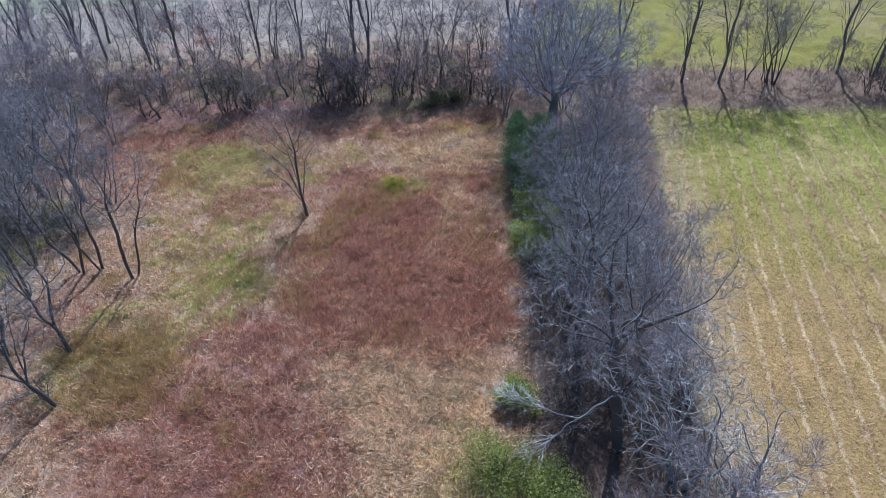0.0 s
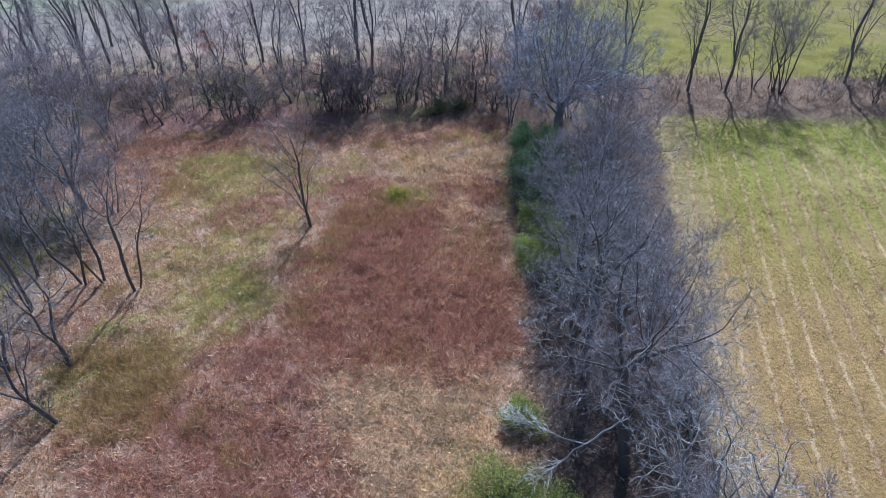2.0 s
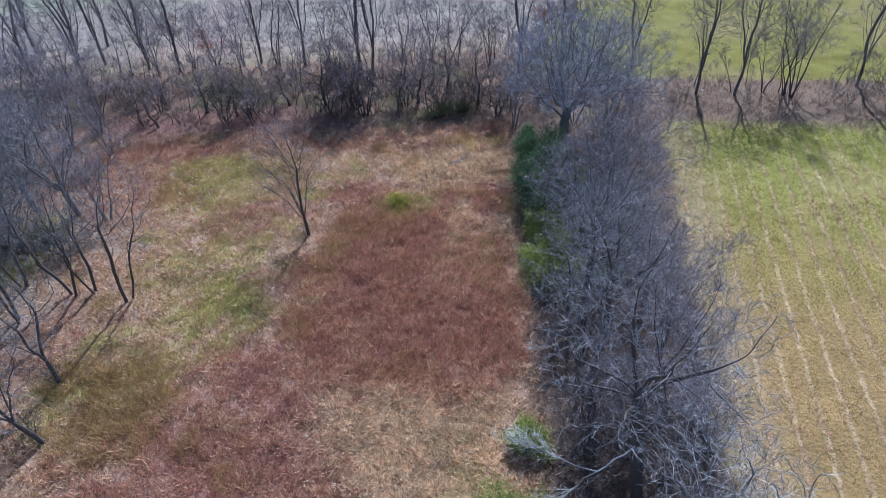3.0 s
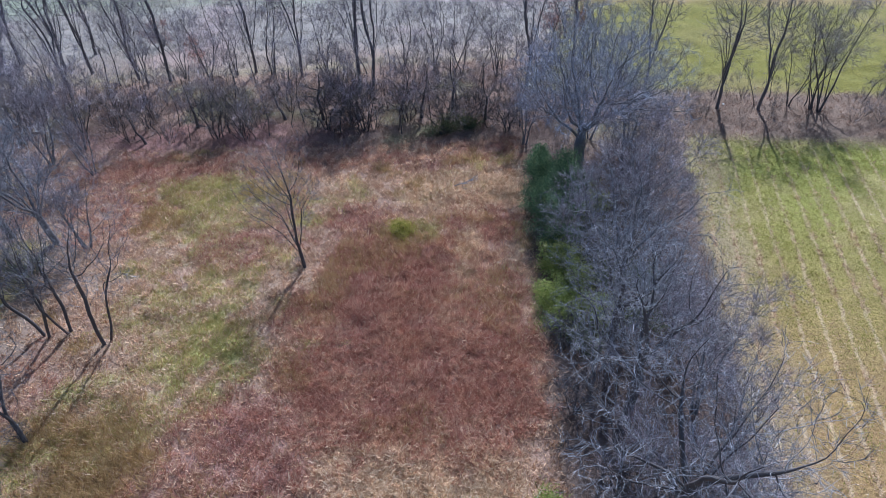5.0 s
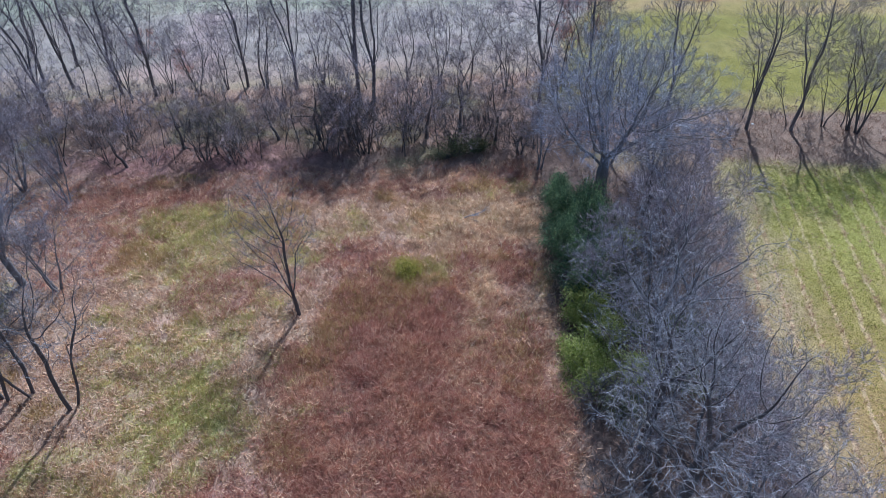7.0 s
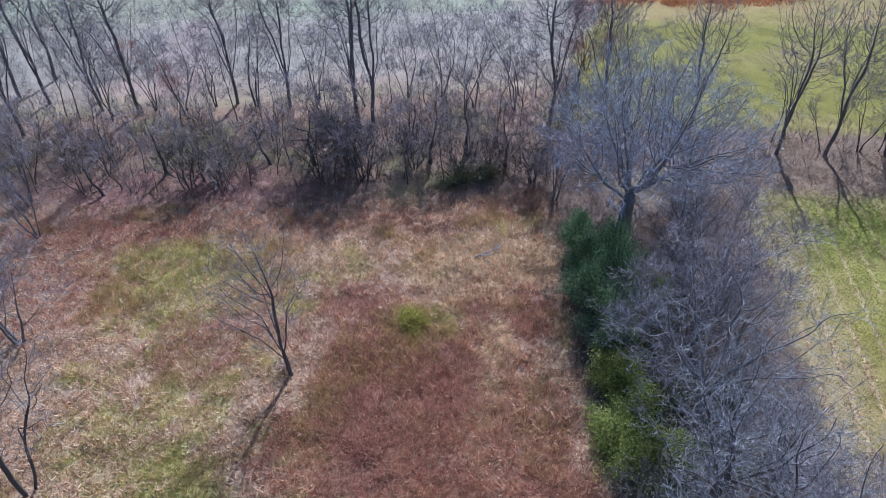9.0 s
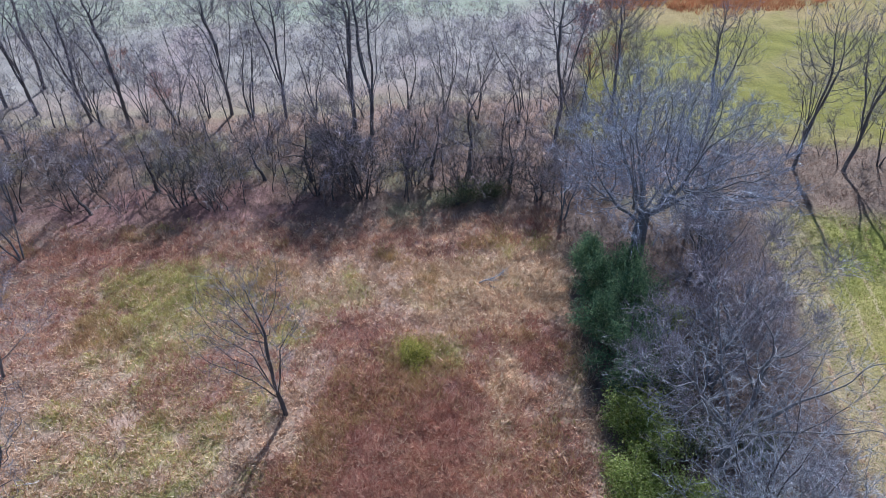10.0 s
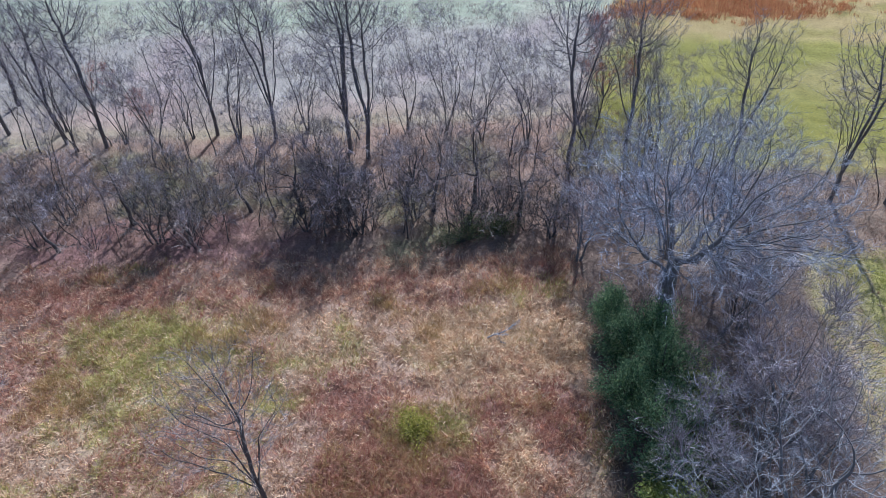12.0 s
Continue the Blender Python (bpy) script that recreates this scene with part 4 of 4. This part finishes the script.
for i in range(26):
    y = 13 + 33 * i / 26 + rng.uniform(-0.6, 0.6)
    place(brush[i % 3], rng.uniform(3.6, 9.0) + 0.08 * (y - 14), y, rng.uniform(0.5, 0.9), rng.uniform(0, 360), group="hedgerow brush")
for x, y, s in ((4.6, 16.8, 0.75), (6.6, 17.6, 0.8), (5.2, 19.2, 0.7), (7.4, 16.0, 0.7), (4.2, 22.8, 0.65), (4.4, 26.6, 0.65)):
    place(dark_brush[int(y) % 2], x, y, s, 47 * y, group="hedgerow brush")
for i in range(16):
    x = rng.uniform(17, 40)
    place(brush[i % 3], x, 51.5 - 0.12 * x + rng.uniform(-1.0, 4), rng.uniform(0.35, 0.8), rng.uniform(0, 360), group="field edge brush")
for x, y, s in ((-24.4, 32.2, 0.8), (-26.4, 33.0, 0.9), (-28.2, 34.4, 0.9), (-22.5, 34.0, 0.6), (-25.4, 34.4, 1.0), (-23.6, 33.2, 0.8)):
    place(brush[1], x, y, s, 53 * x, group="meadow brush")
for x, y, s in ((-18.9, 19.5, 0.42), (-19.4, 22.6, 0.36), (-9.3, 33.9, 0.24)):
    place(dark_brush[int(y) % 2], x, y, s, 31 * y, group="meadow brush")
for x, y, s in ((11.0, 66.5, 1.7), (-24.5, 66.5, 0.7), (-30, 72, 0.8)):
    place(red_brush, x, y, s, 20 * x, group="red-twigged brush")
for kind in spreading + forked + broad + open_tree + pale_tree + solo + hazy + upright + clump + sapling + slender + gnarled + brush + dark_brush + [red_brush]:
    drop_master(kind)


# ---- dead limb leaning from the first hedgerow tree ----
def dead_limb():
    rng = np.random.default_rng(77)
    root = tagged(new("dead_limb"), "bleached forked dead limb leaning out of the hedgerow", "dead limb")
    main = Strands()
    a, f, b, c = np.array((6.08, 15.42, 3.4)), np.array((4.4, 14.9, 2.6)), np.array((1.5, 17.3, 1.5)), np.array((2.6, 14.4, 1.4))
    for p, q, r in ((a, f, 0.038), (f, b, 0.030), (f, c, 0.024)):
        line = np.array([p + (q - p) * k + rng.normal(0, 0.05, 3) * (0 < k < 1) for k in np.linspace(0, 1, 6)])
        main.add(line, r * (1 - 0.7 * np.linspace(0, 1, 6)) if q is not f else np.full(6, r), 6)
    main.object("fork", BARK_LIGHT, root)
    fine = Strands()
    for p, q, n in ((f, b, 46), (f, c, 22)):
        for _ in range(n):
            k = rng.uniform(0.3, 1.0)
            s0 = p + (q - p) * k
            w = unit(side_way(rng, unit(q - p), 26) + np.array((0, 0, 0.1)))
            line = limb_line(rng, s0, w, rng.uniform(0.5, 1.4), 3, 0.10, 0.02)
            fine.add(line, np.array((0.012, 0.010, 0.007, 0.003)), 3)
            for _ in range(3):
                t0, d0 = at_line(line, rng.uniform(0.3, 1))
                e = t0 + side_way(rng, d0, 38) * rng.uniform(0.2, 0.6)
                fine.sliver(t0, e, unit(np.cross(e - t0, (0.2, 0.1, 1))) * 0.009)
    tagged(fine.object("twig", BARK_PALE, root, smooth=False), kind="stuff")


dead_limb()


# ---- evergreens and leafy bushes ----
def leafy(name, seed, height, radius, leaves, mat, bark, label, category, cone=0.0, leaf=0.10):
    """A bush of stems and many small leaves that crowd in lumps; cone > 0 narrows it to a point."""
    rng = np.random.default_rng(seed)
    root = tagged(new(name), label, category)
    stems = Strands()
    tips = []
    for _ in range(44):
        az = rng.uniform(0, 2 * math.pi)
        r = radius * math.sqrt(rng.uniform(0.02, 1)) * (1.0 + 0.32 * math.sin(2 * az + seed) + 0.2 * math.sin(5 * az + 2 * seed))
        u = rng.uniform(0.25, 1.0)
        if cone:
            r *= (1.05 - u * cone)
        tip = np.array((math.cos(az) * r, math.sin(az) * r, height * u * (1.0 if cone else max(0.25, 1 - 0.4 * (r / radius) ** 2 + 0.12 * math.sin(3 * az + seed)))))
        start = np.array((0, 0, height * u * 0.5 if cone else 0.0)) - np.array((0, 0, 0.1))
        line = np.array([start + (tip - start) * k + rng.normal(0, 0.05, 3) * (0 < k < 1) for k in (0, 0.35, 0.7, 1)])
        stems.add(line, np.array((0.035, 0.025, 0.015, 0.006)), 4)
        tips += [line[2], line[3]]
    if cone:
        stems.add(np.array(((0, 0, -0.2), (0, 0, height * 0.5), (0.03, 0, height * 0.97))), np.array((0.11, 0.07, 0.015)), 6)
    tagged(stems.object("branchwork", bark, root), kind="stuff")
    tips = np.array(tips)
    k = rng.integers(0, len(tips), leaves)
    c = tips[k] + rng.normal(0, 1, (leaves, 3)) * np.array((0.24, 0.24, 0.2)) * (radius / 1.4) ** 0.5
    c[:, 2] = np.maximum(c[:, 2], 0.05)
    a = rng.normal(0, 1, (leaves, 3))
    if cone:
        out = c - np.array((0, 0, height * 0.3))
        a = a * 0.5 + out / np.linalg.norm(out, axis=1)[:, None]
    a /= np.linalg.norm(a, axis=1)[:, None]
    b = np.cross(a, rng.normal(0, 1, (leaves, 3)))
    b /= np.linalg.norm(b, axis=1)[:, None]
    s = leaf * rng.uniform(0.6, 1.4, (leaves, 1))
    slim = 0.17 if cone else 0.28
    v = np.stack((c - b * s * slim, c + a * s * 0.5, c + b * s * slim, c - a * s * 0.5), 1).reshape(-1, 3)
    tagged(mesh_object("foliage", v, np.arange(4 * leaves).reshape(-1, 4), mat, root), kind="stuff")
    return root


def stand(ob, x, y, scale=1.0, turn=0.0):
    z = float(ground_z(np.array([x]), np.array([y]))[0])
    ob.matrix_basis = pose(x, y, z, 0, 0, turn) @ Matrix.Scale(scale, 4)
    return ob


for i, (x, y, h, r) in enumerate([(5.2, 41.2, 2.9, 1.0), (6.8, 39.4, 3.0, 1.4), (5.5, 39.2, 3.0, 1.3), (6.2, 37.4, 3.4, 1.5), (5.0, 36.8, 2.9, 1.2), (5.6, 35.2, 3.2, 1.5), (5.3, 33.6, 2.3, 1.1)]):
    stand(leafy("cedar", 300 + i, h, r, 12500, LEAF_DARK, BARK_DARK, "dark green evergreen cedar at the hedgerow edge", "evergreen", 0.45, 0.10), x, y, 1.0, 50 * i)
for i, (x, y, h, r) in enumerate([(5.0, 32.2, 1.9, 1.1), (7.8, 37.0, 2.2, 0.8), (1.4, 14.4, 1.6, 1.6), (2.5, 18.0, 1.2, 0.8), (3.2, 13.2, 1.5, 1.3), (4.4, 29.6, 1.5, 1.0), (5.3, 32.1, 1.7, 1.1), (4.6, 28.6, 1.3, 1.2), (5.6, 30.8, 1.5, 1.2), (6.4, 28.4, 1.2, 1.1)]):
    stand(leafy("green_bush", 320 + i, h, r, 6500, LEAF_MID, BARK_MID, "bright green bush in new leaf", "bush", 0.0, 0.085), x, y)
for i, (x, y, h, r) in enumerate([(-0.6, 49.0, 1.6, 1.3), (0.9, 49.4, 1.4, 1.0), (-25.6, 34.4, 1.9, 1.4), (-27.4, 33.6, 1.7, 1.3), (6.6, 33.4, 1.7, 1.4), (7.8, 35.2, 1.6, 1.4), (7.0, 31.2, 1.3, 1.2),
                                  (9.0, 31.0, 1.2, 1.2), (8.4, 28.0, 1.1, 1.1), (5.2, 26.8, 1.1, 1.0)]):
    stand(leafy("green_bush", 340 + i, h, r, 3500, LEAF_DULL, BARK_DARK, "dull green leafy bush among bare brush", "bush", 0.0, 0.08), x, y)
stand(leafy("green_bush", 331, 0.6, 0.8, 4000, LEAF_YELLOW, BARK_DARK, "low yellow-green bush in the russet grass", "bush", 0.0, 0.08), -3.6, 36.5)


def fallen_branch(seed, x, y, turn, length):
    """A dead branch lying in the grass."""
    rng = np.random.default_rng(seed)
    root = tagged(new("fallen_branch"), "dead forked branch lying in the dry grass", "branch")
    main, fine = Strands(), Strands()
    line = limb_line(rng, np.array((0, 0, 0.12)), np.array((1.0, 0, 0.06)), length, 6, 0.12, -0.01)
    main.add(line, 0.04 * (1 - 0.8 * np.linspace(0, 1, 7)), 6)
    for _ in range(12):
        p, a = at_line(line, rng.uniform(0.2, 1.0))
        w = side_way(rng, a, 42)
        w[2] = abs(w[2]) * 0.6
        side = limb_line(rng, p, w, length * rng.uniform(0.2, 0.5), 3, 0.16, 0.0)
        fine.add(side, np.array((0.018, 0.014, 0.010, 0.004)), 3)
    main.object("stick", BARK_LIGHT, root)
    tagged(fine.object("side_twig", BARK_LIGHT, root), kind="stuff")
    return stand(root, x, y, 1.0, turn)


fallen_branch(401, -0.3, 41.3, 20, 1.9)
fallen_branch(402, 0.5, 40.9, 150, 1.5)
fallen_branch(403, -19.6, 19.9, 200, 1.8)


def litter_scrap(x, y):
    """A crumpled white scrap caught at the field edge."""
    m, nodes, links, bsdf = material("white_film")
    n = noise_node(nodes, links, 14.0, 4.0)
    r = ramp_node(nodes, [(0.62, 0.62, 0.6), (0.85, 0.85, 0.84)])
    links.new(n.outputs[0], r.inputs[0])
    links.new(r.outputs[0], bsdf.inputs["Base Color"])
    bm = bmesh.new()
    bmesh.ops.create_icosphere(bm, subdivisions=3, radius=0.10)
    for v in bm.verts:
        k = 0.7 + 0.6 * noise.noise(v.co * 9) + 0.25 * noise.noise(v.co * 23)
        v.co = Vector((v.co.x * k * 1.3, v.co.y * k, v.co.z * k * 0.6 + 0.1))
    me = bpy.data.meshes.new("litter_scrap")
    bm.to_mesh(me)
    bm.free()
    me.materials.append(m)
    return stand(tagged(new("litter_scrap", me), "crumpled white scrap of litter at the field edge", "litter"), x, y)


litter_scrap(20.9, 51.2)
